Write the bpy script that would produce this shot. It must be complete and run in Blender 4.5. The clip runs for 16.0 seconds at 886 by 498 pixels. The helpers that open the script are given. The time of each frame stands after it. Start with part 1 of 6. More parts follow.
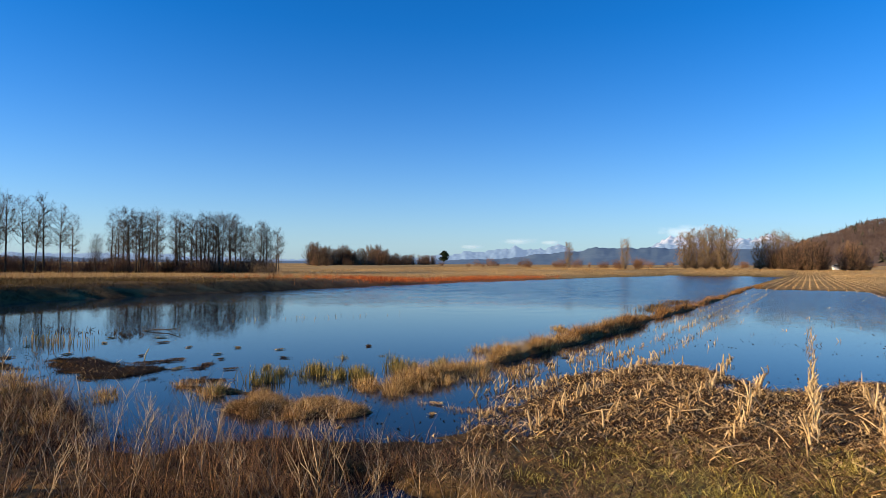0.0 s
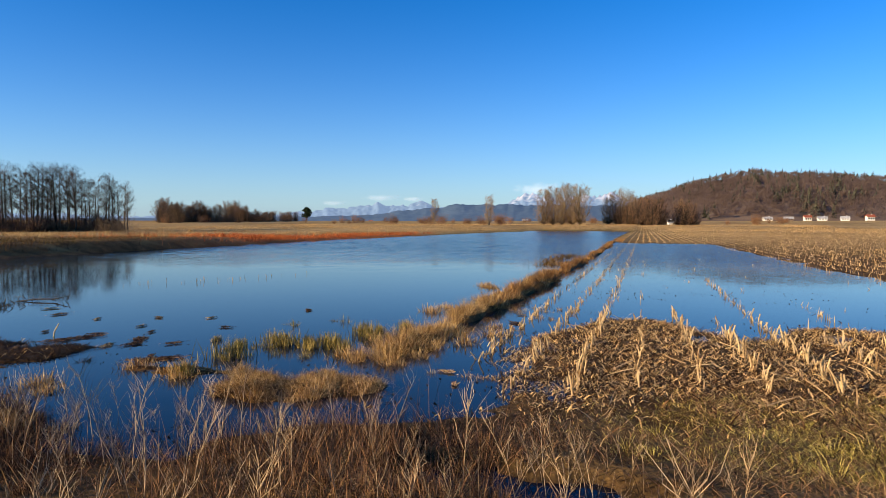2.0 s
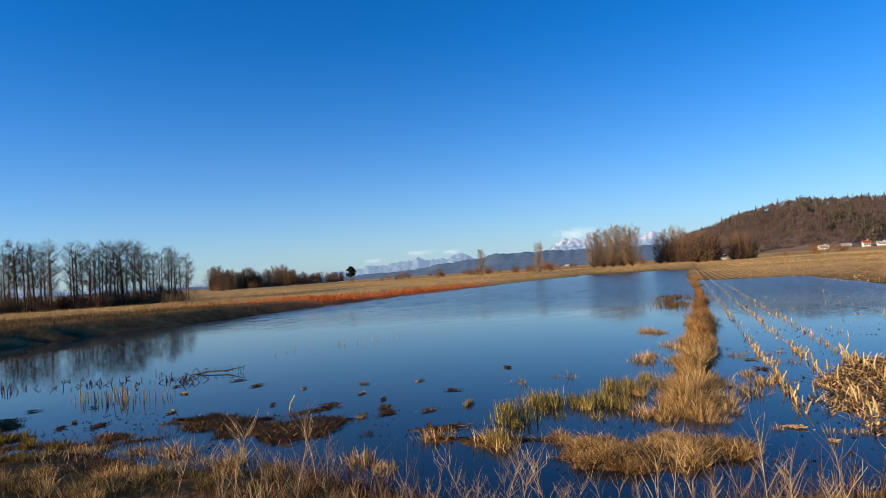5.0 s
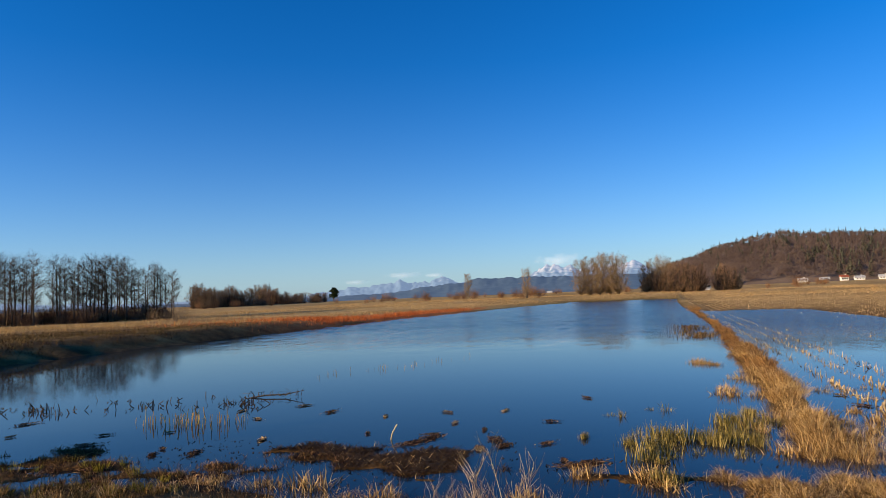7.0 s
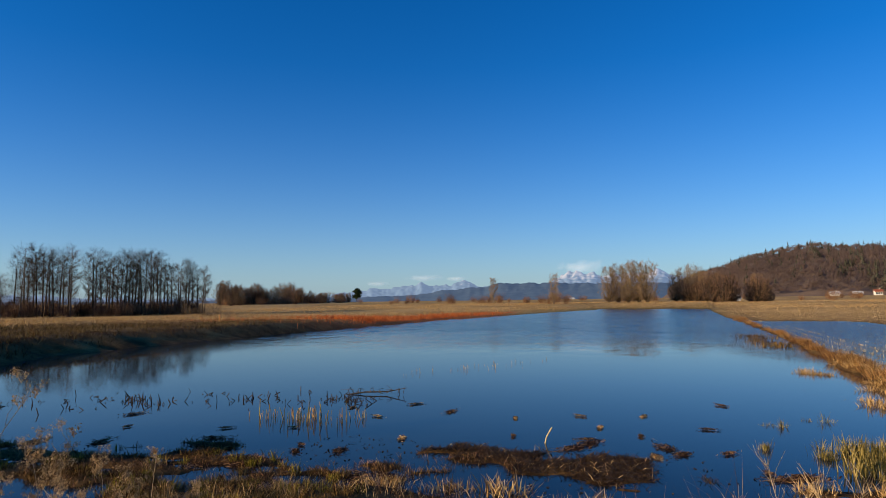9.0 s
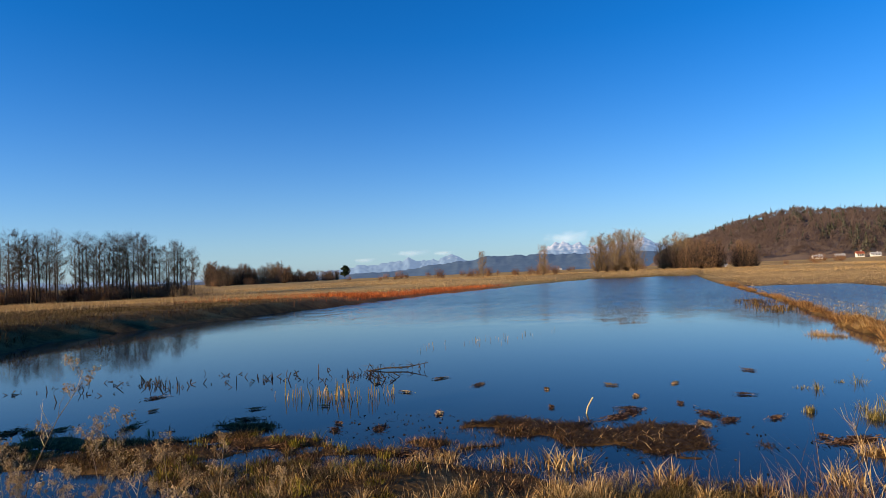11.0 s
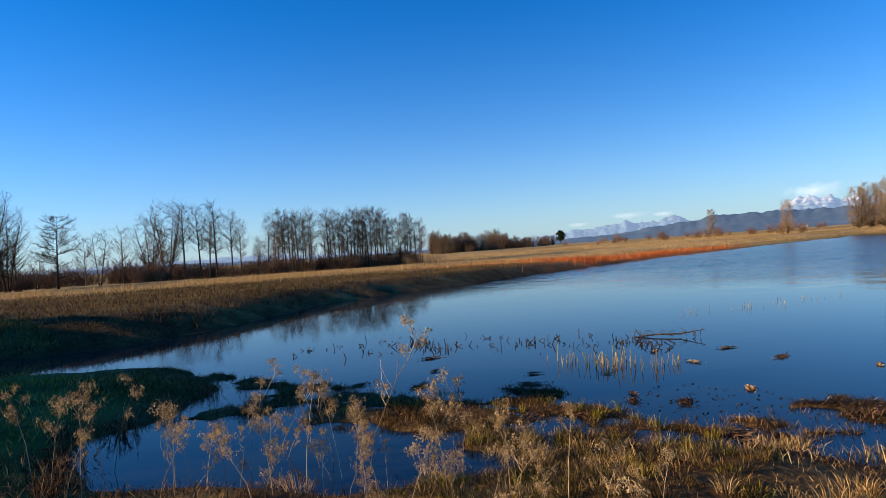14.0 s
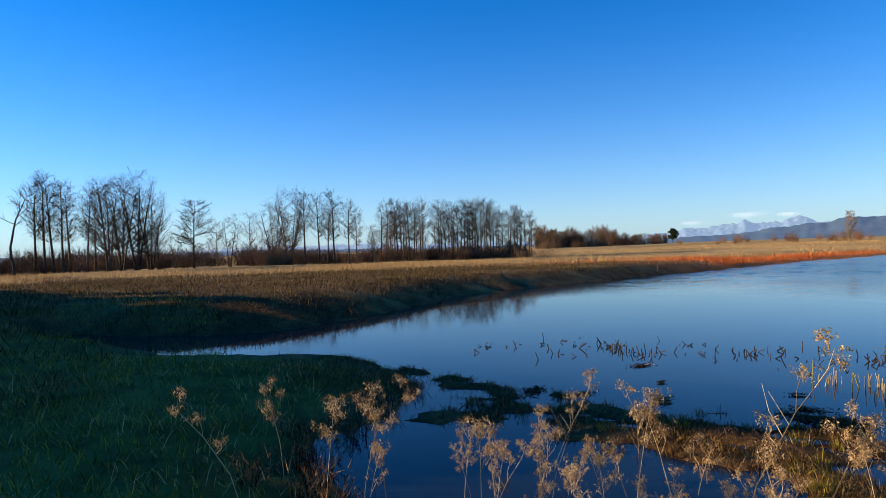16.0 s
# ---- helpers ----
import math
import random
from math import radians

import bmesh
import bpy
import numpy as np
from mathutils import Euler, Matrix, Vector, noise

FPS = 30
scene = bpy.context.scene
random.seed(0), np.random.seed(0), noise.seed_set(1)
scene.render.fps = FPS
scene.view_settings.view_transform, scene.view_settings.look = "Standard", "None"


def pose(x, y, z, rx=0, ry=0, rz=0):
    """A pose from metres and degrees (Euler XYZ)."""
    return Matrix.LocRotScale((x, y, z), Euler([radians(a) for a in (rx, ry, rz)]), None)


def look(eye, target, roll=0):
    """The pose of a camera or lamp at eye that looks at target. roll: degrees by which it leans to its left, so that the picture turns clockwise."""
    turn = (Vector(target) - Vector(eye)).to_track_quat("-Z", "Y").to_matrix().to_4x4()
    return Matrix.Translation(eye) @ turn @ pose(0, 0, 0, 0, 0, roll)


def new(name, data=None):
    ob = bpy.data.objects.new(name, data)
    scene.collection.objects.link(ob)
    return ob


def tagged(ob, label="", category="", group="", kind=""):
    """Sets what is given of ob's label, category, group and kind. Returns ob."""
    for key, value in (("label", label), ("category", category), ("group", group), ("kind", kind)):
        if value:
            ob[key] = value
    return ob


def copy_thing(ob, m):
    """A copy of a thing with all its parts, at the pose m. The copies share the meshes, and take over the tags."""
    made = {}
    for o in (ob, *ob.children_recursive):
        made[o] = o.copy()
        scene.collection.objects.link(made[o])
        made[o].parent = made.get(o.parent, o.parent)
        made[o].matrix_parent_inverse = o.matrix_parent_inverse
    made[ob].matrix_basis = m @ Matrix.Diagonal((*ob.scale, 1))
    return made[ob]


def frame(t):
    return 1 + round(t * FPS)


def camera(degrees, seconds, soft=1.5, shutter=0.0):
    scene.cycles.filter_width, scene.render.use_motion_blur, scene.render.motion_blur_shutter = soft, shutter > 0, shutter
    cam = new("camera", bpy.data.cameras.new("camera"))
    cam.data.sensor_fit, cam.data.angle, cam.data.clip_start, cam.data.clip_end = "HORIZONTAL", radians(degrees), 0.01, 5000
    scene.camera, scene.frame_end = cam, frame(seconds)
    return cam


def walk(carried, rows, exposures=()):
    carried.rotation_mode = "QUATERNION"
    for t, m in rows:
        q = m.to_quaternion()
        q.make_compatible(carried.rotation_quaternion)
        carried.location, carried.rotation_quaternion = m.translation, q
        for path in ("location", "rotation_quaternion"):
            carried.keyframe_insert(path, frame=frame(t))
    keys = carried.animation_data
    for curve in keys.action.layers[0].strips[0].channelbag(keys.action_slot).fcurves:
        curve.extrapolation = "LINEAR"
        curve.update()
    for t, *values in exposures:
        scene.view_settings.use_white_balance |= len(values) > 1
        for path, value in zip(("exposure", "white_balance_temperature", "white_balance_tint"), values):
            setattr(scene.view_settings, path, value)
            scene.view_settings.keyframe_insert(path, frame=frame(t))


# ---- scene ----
cam = camera(71.0, 16.0, soft=0.5)
PATH = [
    (0, (3.743, 1.947, 1.997), (2.727, 3.668, 2.058), 0.3),
    (0.5, (3.207, 1.938, 2.004), (2.325, 3.732, 2.068), -1.1),
    (1, (2.676, 1.972, 1.996), (1.863, 3.799, 2.043), -0.7),
    (1.5, (2.118, 1.92, 1.979), (1.474, 3.813, 1.947), -0.7),
    (2, (1.54, 1.803, 2.01), (0.925, 3.705, 1.932), 0.0),
    (2.5, (0.91, 1.723, 2.049), (0.228, 3.601, 1.978), -2.3),
    (3, (0.259, 1.603, 2.073), (-0.545, 3.434, 2.113), -4.2),
    (3.5, (-0.317, 1.463, 2.05), (-1.09, 3.307, 2.092), -5.1),
    (4, (-1.001, 1.513, 2.048), (-1.744, 3.369, 2.089), -5.6),
    (4.2, (-1.255, 1.542, 2.041), (-2.003, 3.396, 2.097), -5.8),
    (6.3, (-3.244, 0.695, 2.145), (-3.94, 2.566, 2.254), 0.3),
    (6.5, (-3.512, 0.771, 2.156), (-4.198, 2.645, 2.287), -1.8),
    (7, (-4.12, 0.792, 2.222), (-4.793, 2.668, 2.387), -2.3),
    (7.5, (-4.682, 0.781, 2.195), (-5.38, 2.646, 2.385), -0.9),
    (8, (-5.249, 0.755, 2.257), (-5.912, 2.622, 2.534), -1.3),
    (8.5, (-5.827, 0.754, 2.212), (-6.482, 2.615, 2.539), 1.0),
    (9, (-6.367, 0.722, 2.106), (-7.105, 2.572, 2.284), -0.7),
    (9.5, (-6.802, 0.796, 2.052), (-7.509, 2.66, 2.208), -3.4),
    (10, (-7.003, 0.706, 2.106), (-7.698, 2.578, 2.217), -2.3),
    (10.2, (-7.1, 0.702, 2.084), (-7.798, 2.575, 2.152), -2.7),
    (12.5, (-7.171, 0.705, 2.13), (-7.973, 2.531, 2.277), 1.1),
    (13, (-7.315, 0.728, 2.095), (-8.303, 2.465, 2.171), 0.1),
    (13.5, (-7.74, 0.748, 2.067), (-8.849, 2.411, 2.128), -0.2),
    (14, (-8.36, 0.79, 2.067), (-9.653, 2.316, 2.088), -3.8),
    (14.5, (-9.009, 0.836, 2.03), (-10.572, 2.082, 2.105), -0.1),
    (15, (-9.458, 0.626, 2.049), (-11.055, 1.829, 2.105), -2.7),
    (15.5, (-10.146, 0.586, 2.032), (-11.737, 1.799, 2.034), -3.7),
    (16, (-10.581, 0.313, 2.114), (-12.106, 1.607, 2.128), -1.7),
]
EXPOSURES = [(0.0, 0.72), (2.5, 0.72), (4.0, 0.67), (7.0, 0.52), (8.5, 0.35), (9.3, 0.30), (10.0, 0.43), (12.5, 0.64), (13.5, 0.68), (14.5, 0.86), (16.0, 0.90)]
walk(cam, [(t, look(eye, target, roll)) for t, eye, target, roll in PATH], EXPOSURES)

# ---- world and sun ----
SUN_AZIMUTH, SUN_HEIGHT = radians(-132), radians(14.5)
world = bpy.data.worlds.new("world")
scene.world = world
world.use_nodes = True
wt = world.node_tree
sky = wt.nodes.new("ShaderNodeTexSky")
sky.sky_type, sky.sun_disc = "NISHITA", False
sky.sun_elevation, sky.sun_rotation = SUN_HEIGHT, SUN_AZIMUTH
sky.altitude, sky.air_density, sky.dust_density, sky.ozone_density = 300, 0.88, 0.0, 4.0
tone = wt.nodes.new("ShaderNodeHueSaturation")
tone.inputs["Saturation"].default_value = 1.29
tone.inputs["Hue"].default_value = 0.510
wt.links.new(sky.outputs[0], tone.inputs["Color"])
# winter haze low over the plain, thinning out with height
up_way = wt.nodes.new("ShaderNodeTexCoord")
up_axes = wt.nodes.new("ShaderNodeSeparateXYZ")
wt.links.new(up_way.outputs["Generated"], up_axes.inputs[0])
thin_out = wt.nodes.new("ShaderNodeMath")
thin_out.operation = "MULTIPLY"
thin_out.inputs[1].default_value = -9.5
wt.links.new(up_axes.outputs["Z"], thin_out.inputs[0])
haze_part = wt.nodes.new("ShaderNodeMath")
haze_part.operation = "EXPONENT"
wt.links.new(thin_out.outputs[0], haze_part.inputs[0])
haze_share = wt.nodes.new("ShaderNodeMath")
haze_share.operation, haze_share.use_clamp = "MULTIPLY", True
haze_share.inputs[1].default_value = 0.95
wt.links.new(haze_part.outputs[0], haze_share.inputs[0])
haze = wt.nodes.new("ShaderNodeMix")
haze.data_type = "RGBA"
haze.inputs["B"].default_value = (1.70, 2.36, 2.95, 1)
wt.links.new(haze_share.outputs[0], haze.inputs["Factor"])
wt.links.new(tone.outputs[0], haze.inputs["A"])
wt.links.new(haze.outputs["Result"], wt.nodes["Background"].inputs[0])
wt.nodes["Background"].inputs[1].default_value = 0.128

sun_data = bpy.data.lights.new("sun", "SUN")
sun_data.energy, sun_data.angle, sun_data.color = 5.0, radians(0.6), (1.0, 0.76, 0.45)
sun = new("sun", sun_data)
sun_way = Vector((math.sin(SUN_AZIMUTH) * math.cos(SUN_HEIGHT), math.cos(SUN_AZIMUTH) * math.cos(SUN_HEIGHT), math.sin(SUN_HEIGHT)))
sun.matrix_world = look(sun_way * 300, (0, 0, 0))

rng = np.random.default_rng(7)


# ---- materials ----
def material(name, low, high, scale=3.0, rough=0.85, bump=0.0, island=0.0, single=0.0, fine=8.0, mid=None, thin=0.0):
    """Two scales of noise between two or three colours; island, single: how much each blade or object differs; thin: light let through."""
    m = bpy.data.materials.new(name)
    m.use_nodes = True
    nt = m.node_tree
    bsdf = nt.nodes["Principled BSDF"]
    bsdf.inputs["Roughness"].default_value = rough
    bsdf.inputs["Specular IOR Level"].default_value = 0.07
    geo = nt.nodes.new("ShaderNodeNewGeometry")
    coarse = nt.nodes.new("ShaderNodeTexNoise")
    grain = nt.nodes.new("ShaderNodeTexNoise")
    for node, s in ((coarse, scale), (grain, scale * fine)):
        node.inputs["Scale"].default_value = s
        node.inputs["Detail"].default_value = 4
        nt.links.new(geo.outputs["Position"], node.inputs["Vector"])

    def add(a, b, k):
        node = nt.nodes.new("ShaderNodeMath")
        node.operation = "MULTIPLY_ADD"
        nt.links.new(b, node.inputs[0])
        node.inputs[1].default_value = k
        nt.links.new(a, node.inputs[2])
        return node.outputs[0]

    def shift(a, k):
        node = nt.nodes.new("ShaderNodeMath")
        node.inputs[1].default_value = k
        nt.links.new(a, node.inputs[0])
        return node.outputs[0]

    value = add(coarse.outputs[0], grain.outputs[0], 0.7)
    value = shift(value, -0.35)
    if island:
        value = shift(add(value, geo.outputs["Random Per Island"], island), -island / 2)
    if single:
        info = nt.nodes.new("ShaderNodeObjectInfo")
        value = shift(add(value, info.outputs["Random"], single), -single / 2)
    ramp = nt.nodes.new("ShaderNodeValToRGB")
    ramp.color_ramp.elements[0].position, ramp.color_ramp.elements[1].position = 0.25, 0.75
    ramp.color_ramp.elements[0].color, ramp.color_ramp.elements[1].color = (*low, 1), (*high, 1)
    if mid:
        ramp.color_ramp.elements.new(0.5).color = (*mid, 1)
    nt.links.new(value, ramp.inputs[0])
    nt.links.new(ramp.outputs[0], bsdf.inputs["Base Color"])
    if bump:
        b = nt.nodes.new("ShaderNodeBump")
        b.inputs["Strength"].default_value, b.inputs["Distance"].default_value = bump, 0.05
        nt.links.new(grain.outputs[0], b.inputs["Height"])
        nt.links.new(b.outputs[0], bsdf.inputs["Normal"])
    if thin:
        leaf = nt.nodes.new("ShaderNodeBsdfTranslucent")
        mix = nt.nodes.new("ShaderNodeMixShader")
        mix.inputs[0].default_value = thin
        nt.links.new(ramp.outputs[0], leaf.inputs[0])
        nt.links.new(bsdf.outputs[0], mix.inputs[1])
        nt.links.new(leaf.outputs[0], mix.inputs[2])
        nt.links.new(mix.outputs[0], nt.nodes["Material Output"].inputs[0])
    return m


def ground_material():
    """Soil, with straw, green turf and reddish sedge where the cover attribute says so."""
    m = material("ground_soil", (0.030, 0.016, 0.006), (0.15, 0.082, 0.030), 1.3, 0.95, 0.8, mid=(0.07, 0.037, 0.013))
    nt = m.node_tree
    bsdf = nt.nodes["Principled BSDF"]
    soil = bsdf.inputs["Base Color"].links[0].from_socket
    cover = nt.nodes.new("ShaderNodeAttribute")
    cover.attribute_name = "cover"
    split = nt.nodes.new("ShaderNodeSeparateColor")
    nt.links.new(cover.outputs["Color"], split.inputs[0])
    geo = nt.nodes.new("ShaderNodeNewGeometry")
    out = soil
    tones = (((0.050, 0.046, 0.006), (0.13, 0.115, 0.018), 2.1), ((0.30, 0.18, 0.060), (0.70, 0.47, 0.18), 0.9), ((0.32, 0.075, 0.02), (0.55, 0.17, 0.045), 0.35))
    for n, (low, high, s) in enumerate(tones):
        noise_node = nt.nodes.new("ShaderNodeTexNoise")
        noise_node.inputs["Scale"].default_value, noise_node.inputs["Detail"].default_value = s, 8
        nt.links.new(geo.outputs["Position"], noise_node.inputs["Vector"])
        ramp = nt.nodes.new("ShaderNodeValToRGB")
        ramp.color_ramp.elements[0].position, ramp.color_ramp.elements[1].position = 0.35, 0.65
        ramp.color_ramp.elements[0].color, ramp.color_ramp.elements[1].color = (*low, 1), (*high, 1)
        nt.links.new(noise_node.outputs[0], ramp.inputs[0])
        mix = nt.nodes.new("ShaderNodeMix")
        mix.data_type = "RGBA"
        nt.links.new(split.outputs[n], mix.inputs["Factor"])
        nt.links.new(out, mix.inputs["A"])
        nt.links.new(ramp.outputs[0], mix.inputs["B"])
        out = mix.outputs["Result"]
    nt.links.new(out, bsdf.inputs["Base Color"])
    return m


def water_material():
    m = bpy.data.materials.new("flood_water")
    m.use_nodes = True
    nt = m.node_tree
    bsdf = nt.nodes["Principled BSDF"]
    bsdf.inputs["Base Color"].default_value = (0.010, 0.016, 0.024, 1)
    bsdf.inputs["Roughness"].default_value = 0.07
    bsdf.inputs["IOR"].default_value = 1.215
    geo = nt.nodes.new("ShaderNodeNewGeometry")
    # wind ruffles the open water in patches; near the shore it lies still
    patch = nt.nodes.new("ShaderNodeTexNoise")
    patch.inputs["Scale"].default_value, patch.inputs["Detail"].default_value = 0.035, 2
    nt.links.new(geo.outputs["Position"], patch.inputs["Vector"])
    axes = nt.nodes.new("ShaderNodeSeparateXYZ")
    nt.links.new(geo.outputs["Position"], axes.inputs[0])
    sway = nt.nodes.new("ShaderNodeMath")
    sway.operation = "MULTIPLY_ADD"
    sway.inputs[1].default_value = 30
    nt.links.new(patch.outputs[0], sway.inputs[0])
    nt.links.new(axes.outputs["Y"], sway.inputs[2])
    reach = nt.nodes.new("ShaderNodeMapRange")
    reach.interpolation_type = "SMOOTHSTEP"
    for key, value in (("From Min", 38), ("From Max", 66), ("To Min", 0.0), ("To Max", 1.0)):
        reach.inputs[key].default_value = value
    nt.links.new(sway.outputs[0], reach.inputs["Value"])
    waves = nt.nodes.new("ShaderNodeTexNoise")
    waves.inputs["Scale"].default_value, waves.inputs["Detail"].default_value = 3.2, 3
    stretch = nt.nodes.new("ShaderNodeMapping")
    stretch.inputs["Scale"].default_value = (0.8, 1.2, 1)
    nt.links.new(geo.outputs["Position"], stretch.inputs[0])
    nt.links.new(stretch.outputs[0], waves.inputs["Vector"])
    gloss = nt.nodes.new("ShaderNodeMapRange")
    gloss.inputs["To Min"].default_value, gloss.inputs["To Max"].default_value = 0.05, 0.16
    nt.links.new(reach.outputs[0], gloss.inputs["Value"])
    nt.links.new(gloss.outputs[0], bsdf.inputs["Roughness"])
    height = nt.nodes.new("ShaderNodeMapRange")
    height.inputs["To Min"].default_value, height.inputs["To Max"].default_value = 0.004, 0.55
    nt.links.new(reach.outputs[0], height.inputs["Value"])
    bump = nt.nodes.new("ShaderNodeBump")
    bump.inputs["Distance"].default_value = 0.1
    nt.links.new(height.outputs[0], bump.inputs["Strength"])
    nt.links.new(waves.outputs[0], bump.inputs["Height"])
    # broader gusts, long in the wind's way
    gusts = nt.nodes.new("ShaderNodeTexNoise")
    gusts.inputs["Scale"].default_value, gusts.inputs["Detail"].default_value = 1.0, 3
    wind_way = nt.nodes.new("ShaderNodeMapping")
    wind_way.inputs["Scale"].default_value = (1.5, 0.45, 1)
    nt.links.new(geo.outputs["Position"], wind_way.inputs[0])
    nt.links.new(wind_way.outputs[0], gusts.inputs["Vector"])
    swell = nt.nodes.new("ShaderNodeBump")
    swell.inputs["Distance"].default_value = 0.30
    swell_power = nt.nodes.new("ShaderNodeMath")
    swell_power.operation = "MULTIPLY"
    swell_power.inputs[1].default_value = 0.3
    nt.links.new(reach.outputs[0], swell_power.inputs[0])
    nt.links.new(swell_power.outputs[0], swell.inputs["Strength"])
    nt.links.new(gusts.outputs[0], swell.inputs["Height"])
    nt.links.new(bump.outputs[0], swell.inputs["Normal"])
    nt.links.new(swell.outputs[0], bsdf.inputs["Normal"])
    return m


GROUND = ground_material()
WATER = water_material()
STRAW = material("dry_straw", (0.17, 0.088, 0.027), (0.74, 0.50, 0.22), 1.2, 0.75, island=1.0, mid=(0.46, 0.275, 0.098), thin=0.25)
BROWN = material("withered_weed", (0.024, 0.012, 0.007), (0.33, 0.18, 0.085), 1.1, 0.85, island=1.0, mid=(0.10, 0.049, 0.024), thin=0.15)
DARKGRASS = material("dull_bank_grass", (0.034, 0.018, 0.005), (0.27, 0.16, 0.05), 0.4, 0.85, island=0.9, mid=(0.095, 0.054, 0.016), thin=0.15)
GREEN = material("green_turf", (0.075, 0.062, 0.005), (0.36, 0.28, 0.045), 0.8, 0.8, island=0.9, mid=(0.19, 0.15, 0.011), thin=0.25)
# withered bank growth, its tone darkened further to carry the bank's shade
FARBANK = material("far_bank_growth", (0.024, 0.011, 0.004), (0.17, 0.088, 0.030), 0.5, 0.9, island=0.9, mid=(0.066, 0.031, 0.011), thin=0.1)
DULLGREEN = material("dull_green_grass", (0.04, 0.026, 0.009), (0.27, 0.19, 0.072), 0.5, 0.9, island=0.9, mid=(0.105, 0.076, 0.026), thin=0.15)
OLIVE = material("olive_reed", (0.09, 0.075, 0.020), (0.48, 0.36, 0.12), 2.5, 0.8, island=0.8, mid=(0.25, 0.19, 0.055), thin=0.2)
YELLOWGREEN = material("pale_green_grass", (0.15, 0.11, 0.018), (0.80, 0.64, 0.18), 0.9, 0.8, island=0.9, mid=(0.50, 0.385, 0.075), thin=0.3)
RED = material("rusty_sedge", (0.24, 0.054, 0.015), (0.70, 0.23, 0.066), 0.12, 0.85, island=0.7, mid=(0.52, 0.128, 0.034), thin=0.2)
REED = material("pale_reed", (0.28, 0.155, 0.055), (0.68, 0.46, 0.20), 0.3, 0.8, island=0.8, thin=0.25)
RUST = material("russet_dike_grass", (0.12, 0.055, 0.020), (0.46, 0.25, 0.09), 0.6, 0.85, island=0.8, mid=(0.28, 0.14, 0.05), thin=0.2)
STALK = material("corn_stalk", (0.22, 0.13, 0.055), (0.66, 0.47, 0.24), 5, 0.7, 0.3, island=0.6, single=0.6)
HUSK = material("corn_husk_litter", (0.034, 0.017, 0.008), (0.72, 0.48, 0.21), 2.0, 0.8, 0.2, island=1.4, mid=(0.24, 0.12, 0.045))
SNAPPED = material("wet_reed_stem", (0.014, 0.009, 0.006), (0.085, 0.052, 0.028), 5, 0.6, single=0.5)
STEM = material("weed_stem", (0.17, 0.11, 0.06), (0.60, 0.43, 0.24), 6, 0.8, single=0.8)
SEED = material("weed_seed_head", (0.20, 0.125, 0.055), (0.60, 0.42, 0.21), 7, 0.9, island=0.7, single=0.4, thin=0.2)
BARK = material("grey_bark", (0.026, 0.02, 0.015), (0.13, 0.095, 0.068), 1.5, 0.9, 0.4, single=0.4)
TWIG = material("bare_twigs", (0.032, 0.021, 0.014), (0.13, 0.085, 0.055), 0.5, 0.9, single=0.5)
PALEBARK = material("pale_willow_bark", (0.10, 0.075, 0.045), (0.30, 0.225, 0.14), 1.2, 0.9, 0.3, single=0.4)
PALETWIG = material("willow_twigs", (0.17, 0.115, 0.065), (0.36, 0.25, 0.145), 0.4, 0.9, single=0.4)
SHRUB = material("brown_shrub_twigs", (0.06, 0.036, 0.024), (0.20, 0.12, 0.072), 0.3, 0.9, single=0.6)
BROWNTWIG = material("brown_willow_twigs", (0.12, 0.07, 0.042), (0.29, 0.175, 0.10), 0.4, 0.9, single=0.5)
RUSTSHRUB = material("russet_shrub_twigs", (0.12, 0.058, 0.028), (0.28, 0.15, 0.075), 0.3, 0.9, single=0.4)
NEEDLE = material("dark_needles", (0.010, 0.018, 0.008), (0.045, 0.06, 0.022), 0.8, 0.9, island=0.6)
# hill woods and needles toned paler, with the haze put into their colour
HILLWOOD = material("leafless_hill_wood", (0.145, 0.104, 0.086), (0.25, 0.18, 0.145), 0.012, 0.95, island=0.08, mid=(0.195, 0.138, 0.112), thin=0.5)
HILLGREEN = material("hill_needles", (0.05, 0.052, 0.036), (0.10, 0.095, 0.065), 0.05, 0.9, island=0.4)
HILLSOIL = material("hill_leaf_litter", (0.13, 0.095, 0.072), (0.20, 0.145, 0.11), 0.05, 0.95, 0.3)
# the blue of distance haze is put into the forest colour
FARHILL = material("haze_blue_forest", (0.05, 0.085, 0.13), (0.09, 0.13, 0.17), 0.006, 0.95)
PLASTER = material("white_plaster", (0.62, 0.60, 0.56), (0.82, 0.80, 0.76), 0.5, 0.85, single=0.2)
TILE = material("red_roof_tile", (0.22, 0.06, 0.035), (0.36, 0.12, 0.07), 1.0, 0.85, 0.2, single=0.3)
GREYROOF = material("grey_roof_sheet", (0.25, 0.25, 0.26), (0.5, 0.5, 0.5), 0.6, 0.6, single=0.3)
PANE = material("dark_window_pane", (0.02, 0.024, 0.03), (0.05, 0.06, 0.07), 1.0, 0.15)


